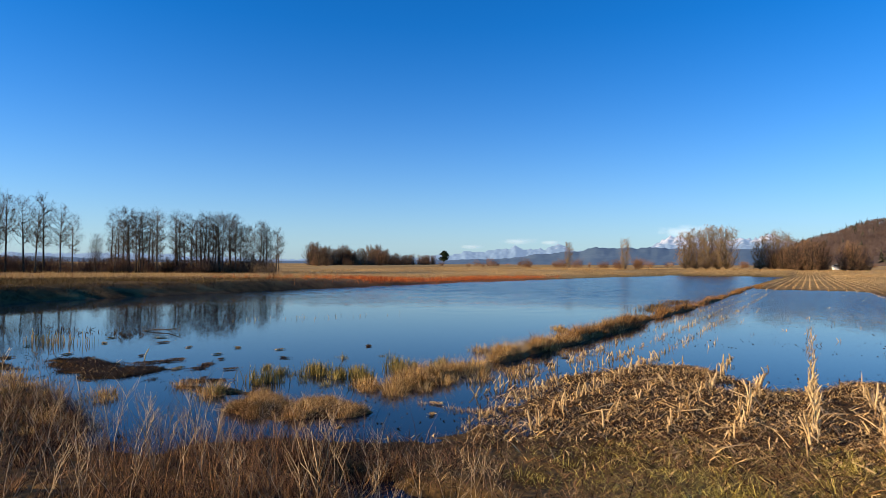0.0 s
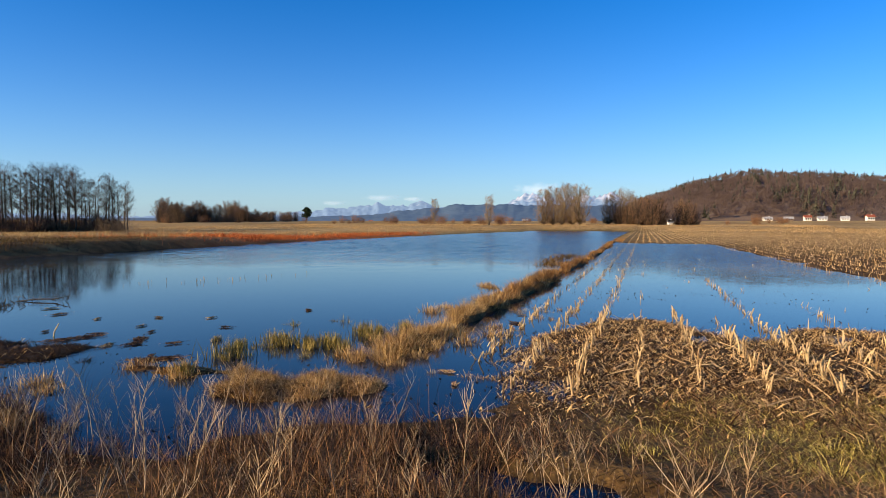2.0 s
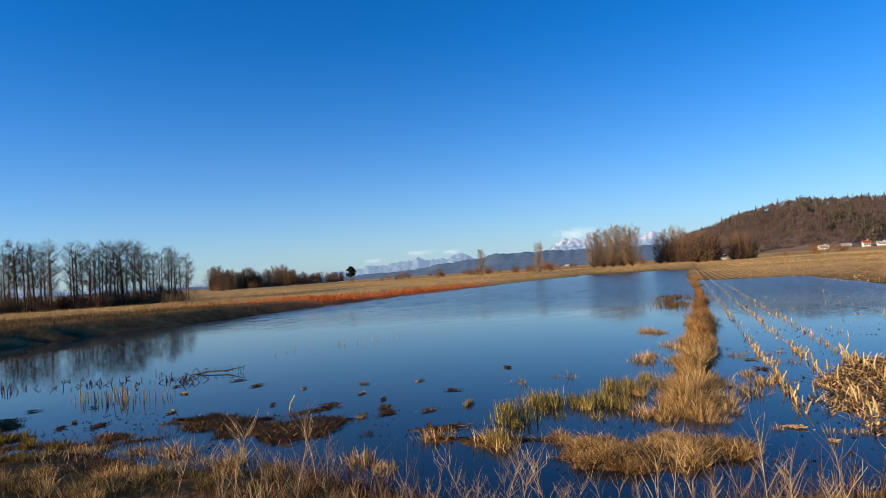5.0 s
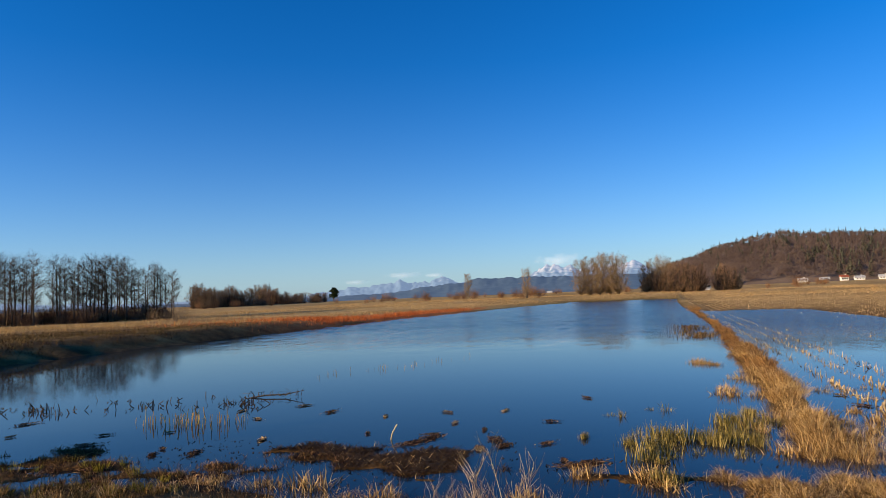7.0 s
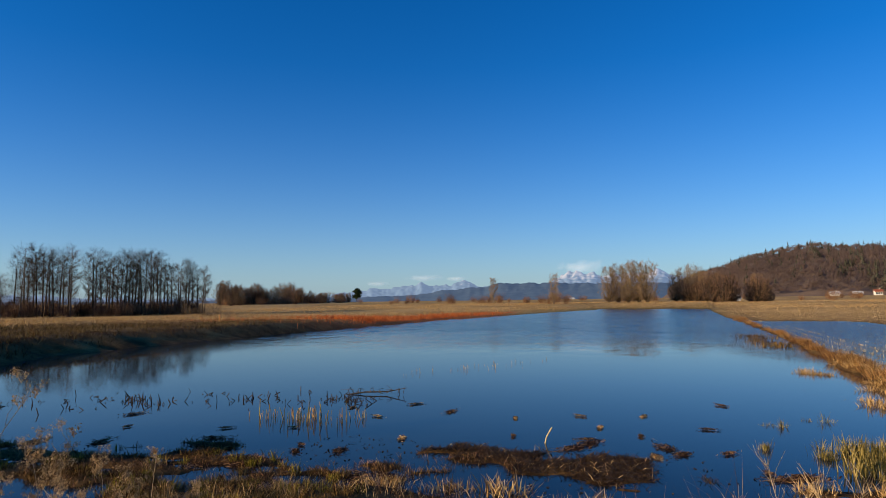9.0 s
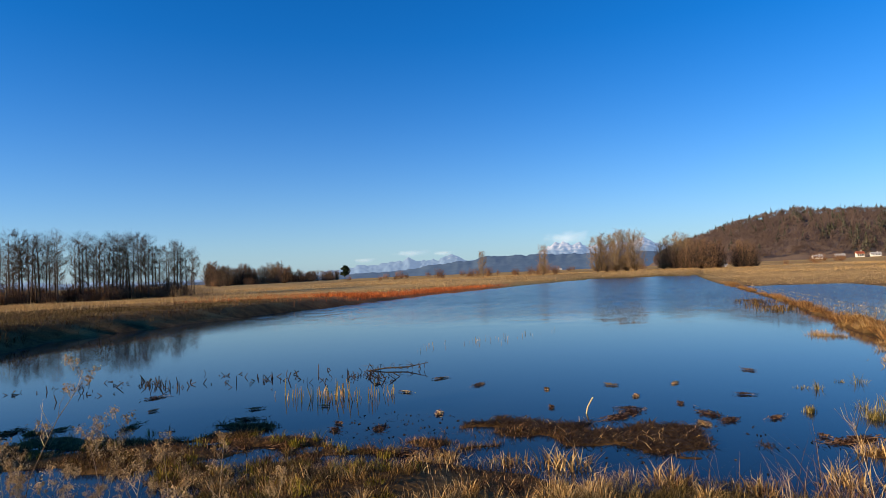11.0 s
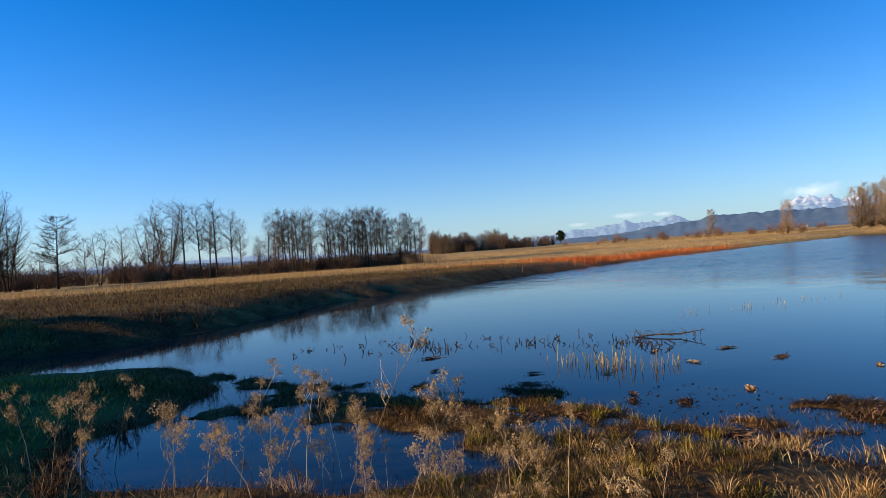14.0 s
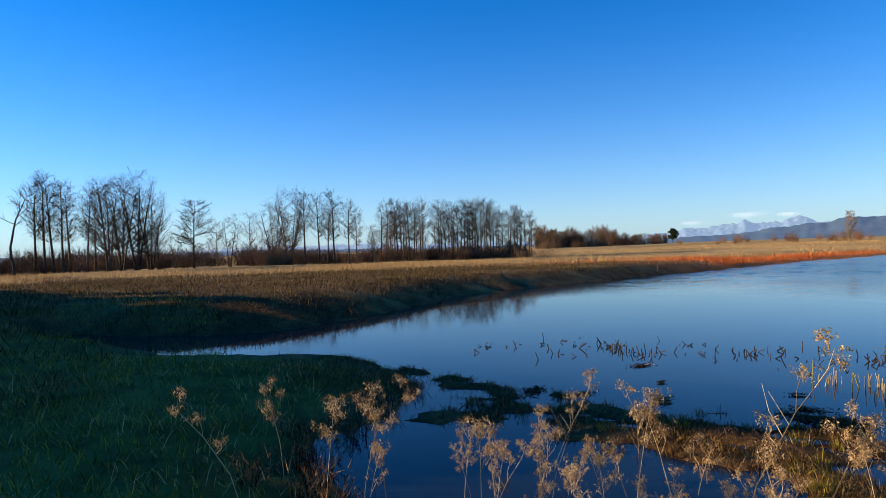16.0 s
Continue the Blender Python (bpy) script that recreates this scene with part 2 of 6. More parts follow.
def mountain_material():
    """Snow on rock tinted blue-grey with painted haze, by height and slope."""
    m = material("hazy_snow_mountain", (0.05, 0.085, 0.14), (0.10, 0.15, 0.22), 0.004, 0.9)
    nt = m.node_tree
    bsdf = nt.nodes["Principled BSDF"]
    rock = bsdf.inputs["Base Color"].links[0].from_socket
    geo = nt.nodes.new("ShaderNodeNewGeometry")
    axes = nt.nodes.new("ShaderNodeSeparateXYZ")
    nt.links.new(geo.outputs["Position"], axes.inputs[0])
    noise_node = nt.nodes.new("ShaderNodeTexNoise")
    noise_node.inputs["Scale"].default_value, noise_node.inputs["Detail"].default_value = 0.02, 8
    nt.links.new(geo.outputs["Position"], noise_node.inputs["Vector"])
    sum_node = nt.nodes.new("ShaderNodeMath")
    sum_node.operation = "MULTIPLY_ADD"
    sum_node.inputs[1].default_value = 240
    nt.links.new(noise_node.outputs[0], sum_node.inputs[0])
    nt.links.new(axes.outputs["Z"], sum_node.inputs[2])
    reach = nt.nodes.new("ShaderNodeMapRange")
    for key, value in (("From Min", 282), ("From Max", 335)):
        reach.inputs[key].default_value = value
    nt.links.new(sum_node.outputs[0], reach.inputs["Value"])
    mix = nt.nodes.new("ShaderNodeMix")
    mix.data_type = "RGBA"
    mix.inputs["B"].default_value = (0.40, 0.39, 0.40, 1)
    nt.links.new(reach.outputs[0], mix.inputs["Factor"])
    nt.links.new(rock, mix.inputs["A"])
    nt.links.new(mix.outputs["Result"], bsdf.inputs["Base Color"])
    return m


MOUNTAIN = mountain_material()
# haze before the mountains and far hills, put in as a bluish glow
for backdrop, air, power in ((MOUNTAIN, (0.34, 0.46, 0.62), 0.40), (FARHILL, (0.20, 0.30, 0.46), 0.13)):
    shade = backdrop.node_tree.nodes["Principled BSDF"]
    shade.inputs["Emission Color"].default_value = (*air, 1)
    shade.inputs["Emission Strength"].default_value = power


def cloud_material():
    """Thin white cloud: puffs of noise that fade to clear air at the rim."""
    m = bpy.data.materials.new("thin_cloud")
    m.use_nodes = True
    nt = m.node_tree
    coords = nt.nodes.new("ShaderNodeTexCoord")
    centre = nt.nodes.new("ShaderNodeVectorMath")
    centre.operation = "MULTIPLY_ADD"
    centre.inputs[1].default_value, centre.inputs[2].default_value = (2, 0, 2), (-1, 0, -1)
    nt.links.new(coords.outputs["Generated"], centre.inputs[0])
    length = nt.nodes.new("ShaderNodeVectorMath")
    length.operation = "LENGTH"
    nt.links.new(centre.outputs[0], length.inputs[0])
    noise_node = nt.nodes.new("ShaderNodeTexNoise")
    noise_node.inputs["Scale"].default_value, noise_node.inputs["Detail"].default_value = 0.014, 6
    nt.links.new(coords.outputs["Object"], noise_node.inputs["Vector"])
    blend = nt.nodes.new("ShaderNodeMath")
    blend.operation = "MULTIPLY_ADD"
    blend.inputs[1].default_value = 1.5
    nt.links.new(noise_node.outputs[0], blend.inputs[0])
    away = nt.nodes.new("ShaderNodeMath")
    away.operation = "MULTIPLY"
    away.inputs[1].default_value = -1
    nt.links.new(length.outputs["Value"], away.inputs[0])
    nt.links.new(away.outputs[0], blend.inputs[2])
    reach = nt.nodes.new("ShaderNodeMapRange")
    for key, value in (("From Min", -0.05), ("From Max", 1.0), ("To Max", 0.32)):
        reach.inputs[key].default_value = value
    nt.links.new(blend.outputs[0], reach.inputs["Value"])
    bsdf = nt.nodes["Principled BSDF"]
    bsdf.inputs["Base Color"].default_value = (0.9, 0.88, 0.88, 1)
    # a faint glow added in place of sunlight caught in the cloud
    bsdf.inputs["Emission Color"].default_value = (0.80, 0.78, 0.82, 1)
    bsdf.inputs["Emission Strength"].default_value = 0.34
    nt.links.new(reach.outputs[0], bsdf.inputs["Alpha"])
    return m


CLOUD = cloud_material()


# ---- mesh helpers ----
def mesh_of(name, verts, tris, mat, smooth=False):
    """A mesh from an array of places and an array of triangles."""
    verts, tris = np.asarray(verts, np.float32).reshape(-1, 3), np.asarray(tris, np.int32).reshape(-1, 3)
    me = bpy.data.meshes.new(name)
    me.vertices.add(len(verts))
    me.vertices.foreach_set("co", verts.ravel())
    me.loops.add(tris.size)
    me.loops.foreach_set("vertex_index", tris.ravel())
    me.polygons.add(len(tris))
    me.polygons.foreach_set("loop_start", np.arange(0, tris.size, 3, dtype=np.int32))
    me.polygons.foreach_set("use_smooth", np.full(len(tris), smooth))
    me.materials.append(mat)
    me.update(calc_edges=True)
    return me


class Pile:
    """Gathers triangles for one mesh."""

    def __init__(self):
        self.verts, self.tris, self.count = [], [], 0

    def add(self, verts, tris):
        verts, tris = np.asarray(verts, float).reshape(-1, 3), np.asarray(tris, int).reshape(-1, 3)
        self.verts.append(verts)
        self.tris.append(tris + self.count)
        self.count += len(verts)

    def mesh(self, name, mat, smooth=False):
        return mesh_of(name, np.concatenate(self.verts), np.concatenate(self.tris), mat, smooth)

    def tube(self, places, radii, sides=5):
        """A tapering tube along a line of places, closed at its ends."""
        places = np.asarray(places, float)
        along = np.gradient(places, axis=0)
        along /= np.linalg.norm(along, axis=1, keepdims=True) + 1e-9
        side = np.cross(along, (0.31, 0.77, 0.55))
        side /= np.linalg.norm(side, axis=1, keepdims=True) + 1e-9
        other = np.cross(along, side)
        turn = np.arange(sides) * 2 * np.pi / sides
        ring = places[:, None] + np.asarray(radii)[:, None, None] * (np.cos(turn)[None, :, None] * side[:, None] + np.sin(turn)[None, :, None] * other[:, None])
        n, tris = len(places), []
        for a in range(n - 1):
            for b in range(sides):
                p, q = a * sides + b, a * sides + (b + 1) % sides
                tris += [(p, q, q + sides), (p, q + sides, p + sides)]
        for b in range(1, sides - 1):
            tris += [(0, b + 1, b), ((n - 1) * sides, (n - 1) * sides + b, (n - 1) * sides + b + 1)]
        self.add(ring, tris)


def hashed(i, j, seed):
    k = (i.astype(np.int64) * 374761393 + j.astype(np.int64) * 668265263 + seed * 974634541) & 0x7FFFFFFF
    k = ((k ^ (k >> 13)) * 1274126177) & 0x7FFFFFFF
    return ((k ^ (k >> 16)) & 0xFFFF) / 65535.0


def ripple(x, y, size, seed=0):
    """Smooth value noise, -1 to 1, with patches of that size in metres."""
    u, v = np.asarray(x, float) / size, np.asarray(y, float) / size
    i, j = np.floor(u), np.floor(v)
    a, b = u - i, v - j
    a, b = a * a * (3 - 2 * a), b * b * (3 - 2 * b)
    top = hashed(i, j, seed) * (1 - a) + hashed(i + 1, j, seed) * a
    low = hashed(i, j + 1, seed) * (1 - a) + hashed(i + 1, j + 1, seed) * a
    return 2 * (top * (1 - b) + low * b) - 1


def step(low, high, v):
    t = np.clip((np.asarray(v, float) - low) / (high - low), 0, 1)
    return t * t * (3 - 2 * t)


def part(name, me, parent, label=""):
    ob = new(name, me)
    ob.parent = parent
    return tagged(ob, label) if label else ob


# ---- the lie of the land ----
# outline of the flooded ground: field edge, far end, left bank, inlet, near bank
FLOOD = np.array([(0.1, 8.5), (0.0, 10.3), (-0.5, 11.6), (-0.4, 13.2), (0.7, 15.6), (1.6, 15.3), (2.2, 14.7), (3.2, 13.7), (4.6, 14.8), (7.0, 15.2), (11, 15.0),
    (10.4, 19), (9.6, 26), (9.2, 33), (8.6, 48), (8.3, 69), (3.0, 72), (0.2, 70), (-1.2, 76), (-2.4, 86), (-2.5, 140), (-2.0, 197), (-15, 203), (-31, 205),
    (-36, 150), (-37, 120), (-37.5, 85), (-37.4, 63), (-35.8, 51), (-35.4, 37), (-35.2, 27), (-33.6, 20.5), (-29.8, 13.6), (-27.4, 9.6), (-27.6, 7.6),
    (-29.5, 5.6), (-32.5, 3.6), (-32.0, 2.9), (-28.0, 3.9), (-24.7, 5.0), (-22.0, 6.9), (-19.6, 7.0), (-18.4, 6.6), (-17.6, 5.0), (-16.4, 3.7), (-15.0, 3.3), (-12.6, 4.3),
    (-11.6, 5.6), (-11.2, 6.6), (-10.0, 7.3), (-8.7, 7.5), (-7.3, 7.1), (-6.2, 6.9), (-5.0, 6.5), (-3.6, 6.1), (-2.3, 6.2), (-1.3, 7.5)])
DIKE = np.array([(-2.2, 9.3), (-2.1, 12.0), (-2.0, 15.0), (-1.75, 26.0), (-1.5, 43.0), (-1.6, 60.0), (-2.0, 90.0), (-1.9, 150.0)])
# low islands of mud and matted straw: centre, half length, half width, height
ISLANDS = [(-2.45, 8.45, 1.0, 0.46, 0.08), (-8.5, 9.15, 1.15, 0.55, 0.028), (-7.4, 8.85, 0.75, 0.5, 0.032), (-9.3, 9.0, 0.5, 0.3, 0.02), (-4.45, 8.75, 0.25, 0.18, 0.03), (-5.2, 8.75, 0.25, 0.18, 0.03), (-13.3, 8.5, 0.5, 0.2, 0.04), (-14.5, 7.1, 2.6, 0.40, 0.05), (-14.0, 6.4, 2.6, 0.55, 0.06), (-16.6, 5.6, 0.6, 0.5, 0.05), (-9.7, 9.3, 0.4, 0.18, 0.04), (-18.0, 7.0, 1.8, 0.32, 0.05), (-12.3, 7.7, 1.3, 0.35, 0.05), (-10.2, 8.1, 0.8, 0.2, 0.03)]


def bank_distance(x, y):
    """Metres from the flood's outline, positive on land."""
    x, y = np.asarray(x, float), np.asarray(y, float)
    best, inside = np.full(x.shape, 1e9), np.zeros(x.shape, bool)
    for (ax, ay), (bx, by) in zip(FLOOD, np.roll(FLOOD, -1, axis=0)):
        dx, dy = bx - ax, by - ay
        t = np.clip(((x - ax) * dx + (y - ay) * dy) / (dx * dx + dy * dy), 0, 1)
        best = np.minimum(best, np.hypot(x - ax - t * dx, y - ay - t * dy))
        crossing = (ay > y) != (by > y)
        inside ^= crossing & (x < dx * (y - ay) / (dy if dy else 1e-9) + ax)
    return np.where(inside, -best, best)


def dike_side(x, y):
    """Metres across the dike from its crest line."""
    return np.asarray(x, float) - np.interp(y, DIKE[:, 1], DIKE[:, 0])


def ground_z(x, y):
    x, y = np.asarray(x, float), np.asarray(y, float)
    rough = 0.45 * ripple(x, y, 1.7, 1) + 0.16 * ripple(x, y, 0.55, 2)
    d = bank_distance(x, y)
    d = d + rough * step(60, 10, np.abs(y - 10))
    left = step(-25, -32, x)
    field = step(-1.5, 0.5, x) * step(5, 8.5, y)
    side = left * step(80, 45, y)
    rise = (0.88 * side + 0.45 * (left - side)) + 0.12 * field + 0.48 * (1 - left) * (1 - field)
    pace = 0.9 * side + 3.2 * (left - side) + 5.0 * field + 3.4 * (1 - left) * (1 - field)
    land = rise * (1 - np.exp(-np.maximum(d, 0) / pace))
    bed = -0.32 * (1 - np.exp(np.minimum(d, 0) / 1.6))
    z = np.where(d > 0, land, bed)
    far = np.hypot(x, y)
    z = z + np.where(d > 0, step(95, 270, y) * 1.6 * step(0, 30, d) + step(260, 620, far) * 3.6 * step(-60, 260, y), 0)
    z = z + 0.03 * ripple(x, y, 0.8, 3) * step(-0.3, 0.6, d) + 0.015 * ripple(x, y, 0.28, 4) * step(50, 20, np.abs(y)) * step(-0.3, 0.2, d)
    across = dike_side(x, y)
    run = step(9.7, 11.6, y) * (1 - 0.75 * np.exp(-(((y - 13.6) / 0.5) ** 2))) * step(175, 150, y)
    wide = 0.27 + 0.13 * ripple(y, x * 0 + 3, 2.3, 5) + 0.13 * ripple(x, y, 0.7, 13)
    ridge = (0.17 + 0.09 * ripple(y, x * 0, 1.6, 6)) * (1 - 0.3 * step(30, 60, y)) * np.exp(-np.abs(across / wide) ** 3.2) * run
    z = np.where(run > 0, np.maximum(z, -0.10 + ridge * 1.35), z)
    puddle = np.hypot((x - 0.65) / 0.95, (y - 6.3) / 0.36) + 0.5 * ripple(x, y, 0.4, 12)
    z = np.where(puddle < 1.4, np.minimum(z, -0.06 + 0.30 * np.maximum(puddle - 0.75, 0)), z)
    for cx, cy, rx, ry, h in ISLANDS:
        q = np.hypot((x - cx) / rx, (y - cy) / ry) + 0.1 + 0.7 * ripple(x, y, 0.42, 9) + 0.55 * ripple(x, y, 0.17, 10)
        z = np.maximum(z, h * (1 - q**2) - 0.02 * (q > 1))
    return z


def axis_steps(start, stop, fine, grow, low, high):
    core = list(np.arange(start, stop + fine, fine))
    v, s = core[-1], fine
    while v < high:
        s *= grow
        v += s
        core.append(v)
    v, s, before = core[0], fine, []
    while v > low:
        s *= grow
        v -= s
        before.append(v)
    return np.array(before[::-1] + core)


def build_ground():
    xs, ys = axis_steps(-19, 6.5, 0.19, 1.075, -4600, 4600), axis_steps(2.0, 16.0, 0.14, 1.07, -400, 4850)
    gx, gy = np.meshgrid(xs, ys)
    gz = ground_z(gx, gy)
    nx, ny = len(xs), len(ys)
    a = (np.arange(ny - 1)[:, None] * nx + np.arange(nx - 1)[None, :]).ravel()
    tris = np.stack([np.stack([a, a + 1, a + nx + 1], 1), np.stack([a, a + nx + 1, a + nx], 1)], 1).reshape(-1, 3)
    me = mesh_of("ground", np.stack([gx, gy, gz], -1), tris, GROUND, True)
    d = bank_distance(gx, gy)
    wild = 0.5 + 0.5 * ripple(gx, gy, 2.6, 21)
    green = np.clip(0.55 * step(90, 130, gy) * step(230, 205, gy) * step(16, 6, d) * step(4, -2, gx) + 0.04 * step(-28, -32, gx) * step(1.6, 3.0, d) * step(14, 9, d) * step(75, 50, gy) + step(-11.5, -15, gx) * step(9, 4, gy) * step(-32, -26, gx) * step(0.1, 1.0, d) + 0.45 * step(1.5, 3.5, gx) * step(10.5, 7, gy) * wild, 0, 1)
    shore_x = -33.5
    red = step(shore_x - 1, shore_x - 3, gx) * step(shore_x - 30, shore_x - 16, gx - 0.12 * gy) * step(40, 50, gy) * step(125, 100, gy)
    straw = np.clip(0.30 * wild + 0.8 * step(45, 110, np.hypot(gx + 5, gy)) + 0.12 * step(0, 1.5, gx) * step(6, 9, gy), 0, 1) * step(-0.05, 0.12, gz) * (1 - step(-2.5, -5.5, gx) * step(6.5, 7.5, gy) * step(14, 11, gy)) * (1 - 0.25 * step(0.5, 2.5, gx) * step(11, 16, gy) * step(70, 30, gy))
    far_off = step(50, 110, np.hypot(gx + 5, gy))
    straw = straw * (1 - 0.35 * far_off * step(-0.2, 0.6, ripple(gx, gy, 17, 22)))
    green = np.clip(green + 0.45 * far_off * step(0.1, 0.7, ripple(gx, gy, 24, 23)) * step(2, -4, gx), 0, 1)
    cover = me.color_attributes.new("cover", "FLOAT_COLOR", "POINT")
    data = np.stack([green * 0.9, straw * (1 - 0.5 * green), red * (0.55 + 0.45 * ripple(gx, gy, 14, 5)).clip(0, 1), np.ones_like(green)], -1)
    cover.data.foreach_set("color", data.astype(np.float32).ravel())
    tagged(new("ground", me), "flat flooded meadow of dark soil, dry straw and winter grass", "ground", kind="structure")


def build_water():
    """Still sheet near the banks; on the open pond the wind raises small real waves."""
    xs = np.concatenate([np.linspace(-45, -3, 136), np.linspace(-2.4, 12, 8)])
    ys = [1.5]
    while ys[-1] < 212:
        ys.append(ys[-1] + (1.5 if ys[-1] < 15 else 0.25 + 0.004 * max(0, ys[-1] - 60)))
    ys = np.array(ys)
    gx, gy = np.meshgrid(xs, ys)
    wind = step(25, 46, gy + 10 * ripple(gx, gy, 22, 70)) * step(-2.5, -6, gx) * (0.75 + 0.5 * ripple(gx, gy * 0.5, 16, 73)).clip(0.1, 1.2)
    size = 1 + 0.010 * (gy - 30).clip(0)
    gz = wind * size * (0.030 * ripple(gx / size, gy / size, 1.1, 71) + 0.026 * ripple(gx / size, gy / size, 0.6, 72))
    n, m = len(xs), len(ys)
    a = (np.arange(m - 1)[:, None] * n + np.arange(n - 1)[None, :]).ravel()
    tris = np.stack([np.stack([a, a + 1, a + n + 1], 1), np.stack([a, a + n + 1, a + n], 1)], 1).reshape(-1, 3)
    me = mesh_of("water", np.stack([gx, gy, gz], -1), tris, WATER, True)
    tagged(new("water", me), "still blue flood water with wind-ruffled patches", "water", kind="structure")


build_ground()
build_water()


# ---- plants ----
def blades(places, height, width, lean, bend=0.35, toward=None):
    """Grass blades: a bent strip of three triangles each. toward: the heading in which they lean, or any."""
    places = np.asarray(places, float)
    n = len(places)
    height, width, lean = (np.broadcast_to(v, n) for v in (height, width, lean))
    head = rng.uniform(0, 2 * np.pi, n) if toward is None else toward + rng.normal(0, 0.5, n)
    turn = rng.uniform(0, np.pi, n)
    side = np.stack([np.cos(turn), np.sin(turn), 0 * turn], 1) * (width / 2)[:, None]
    over = np.stack([np.cos(head), np.sin(head), 0 * head], 1)
    up = np.array((0, 0, 1.0))
    tilt = np.arctan(lean)
    late = np.minimum(tilt * (1 + bend), 1.75)
    mid = places + up * (height * 0.55 * np.cos(tilt))[:, None] + over * (height * 0.55 * np.sin(tilt))[:, None]
    tip = mid + up * (height * 0.45 * np.cos(late))[:, None] + over * (height * 0.45 * np.sin(late))[:, None]
    base = places - up * 0.03
    verts = np.stack([base - side, base + side, mid - side * 0.8, mid + side * 0.8, tip], 1)
    tris = np.array([(0, 1, 3), (0, 3, 2), (2, 3, 4)])[None] + 5 * np.arange(n)[:, None, None]
    return verts.reshape(-1, 3), tris.reshape(-1, 3)


def scatter(n, x0, x1, y0, y1, keep, sink=0.0):
    """Random places on the ground, thinned by keep(x, y, z), which gives a chance."""
    x, y = rng.uniform(x0, x1, n), rng.uniform(y0, y1, n)
    z = ground_z(x, y)
    ok = rng.uniform(0, 1, n) < keep(x, y, z)
    return np.stack([x, y, z - sink], 1)[ok]


def stuff(name, label, category, mat, *batches):
    pile = Pile()
    for verts, tris in batches:
        pile.add(verts, tris)
    return tagged(new(name, pile.mesh(name, mat)), label, category, kind="stuff")


def bare_tree(name, seed, height, trunk_r, first=0.35, limbs=22, spread=0.32, rise=0.9, stems=1, twigs=5, bark=BARK, twig=TWIG, sway=0.02, fan=0.1, thick=1.0, subs=10):
    """A leafless tree: tapering stems, limbs, branches and fine twigs. Returns an Empty with trunk and crown."""
    r = np.random.default_rng(seed)
    wood, fine = Pile(), Pile()

    def unit(v):
        return v / (np.linalg.norm(v) + 1e-9)

    for s in range(stems):
        around = 2 * np.pi * s / stems + r.uniform(-0.5, 0.5)
        out = fan * (stems > 1) * r.uniform(0.5, 1.2)
        top = height * r.uniform(0.82, 1.0)
        n = 9
        base = np.array([np.cos(around), np.sin(around), 0]) * trunk_r * 1.3 * (stems > 1)
        line = [base - (0, 0, 0.2)]
        drift = np.array([np.cos(around) * out, np.sin(around) * out, 1.0])
        for k in range(n):
            drift = drift + np.append(r.normal(0, sway, 2), 0)
            line.append(line[-1] + unit(drift) * top / n)
        line = np.array(line)
        radii = trunk_r / (1 + 0.35 * (stems - 1)) * (1 - np.linspace(0, 1, n + 1)) ** 0.8 + 0.012
        radii[0] *= 1.35
        wood.tube(line, radii, 5)
        count = max(6, limbs // stems)
        for k in range(count):
            t = first + (1 - first) * ((k + r.uniform(0, 1)) / count) ** 0.85
            t = min(t, 0.985)
            at = np.array([np.interp(t * n, np.arange(n + 1), line[:, c]) for c in range(3)])
            rad = np.interp(t * n, np.arange(n + 1), radii)
            head = r.uniform(0, 2 * np.pi)
            s_up = (t - first) / (1 - first)
            length = height * spread * (0.25 + 0.85 * math.sqrt(max(0.0, 1 - s_up**2)) * min(1.0, 0.55 + 1.5 * s_up)) * r.uniform(0.65, 1.15)
            way = unit(np.array([np.cos(head), np.sin(head), rise * r.uniform(0.6, 1.4)]))
            limb = [at]
            for q in range(3):
                way = unit(way + np.append(r.normal(0, 0.11, 2), 0.15 * rise))
                limb.append(limb[-1] + way * length / 3)
            limb = np.array(limb)
            wood.tube(limb, np.linspace(min(rad * 0.6, 0.10), 0.02 * thick, 4), 3)
            m = subs
            u = r.uniform(0.15, 1.0, m) * 3
            start = np.stack([np.interp(u, np.arange(4), limb[:, c]) for c in range(3)], 1)
            side = way + r.normal(0, 0.45, (m, 3)) + (0, 0, 0.15)
            side /= np.linalg.norm(side, axis=1, keepdims=True)
            size = length * r.uniform(0.22, 0.46, (m, 1))
            end = start + side * size
            across = np.cross(side, r.normal(0, 1, (m, 3)))
            across *= 0.017 * thick / np.linalg.norm(across, axis=1, keepdims=True)
            fine.add(np.stack([start - across, start + across, end + across * 0.4, end - across * 0.4], 1), (np.array([(0, 1, 2), (0, 2, 3)])[None] + 4 * np.arange(m)[:, None, None]))
            pick = np.repeat(np.arange(m), twigs)
            b = start[pick] + (end - start)[pick] * r.uniform(0.15, 1.0, (len(pick), 1))
            spray = side[pick] + r.normal(0, 0.45, (len(pick), 3)) + (0, 0, 0.18)
            spray *= size[pick] * r.uniform(0.35, 0.9, (len(pick), 1)) / np.linalg.norm(spray, axis=1, keepdims=True)
            across = np.cross(spray, r.normal(0, 1, spray.shape))
            across *= 0.0115 * thick / np.linalg.norm(across, axis=1, keepdims=True)
            bow = spray * 0.55 + np.cross(spray, across) * 4
            fine.add(np.stack([b - across, b + across, b + bow, b + spray], 1), (np.array([(0, 1, 2), (2, 1, 3)])[None] + 4 * np.arange(len(pick))[:, None, None]))
    ob = new(name)
    part("trunk", wood.mesh("trunk", bark, True), ob)
    part("crown", fine.mesh("crown", twig), ob)
    return ob


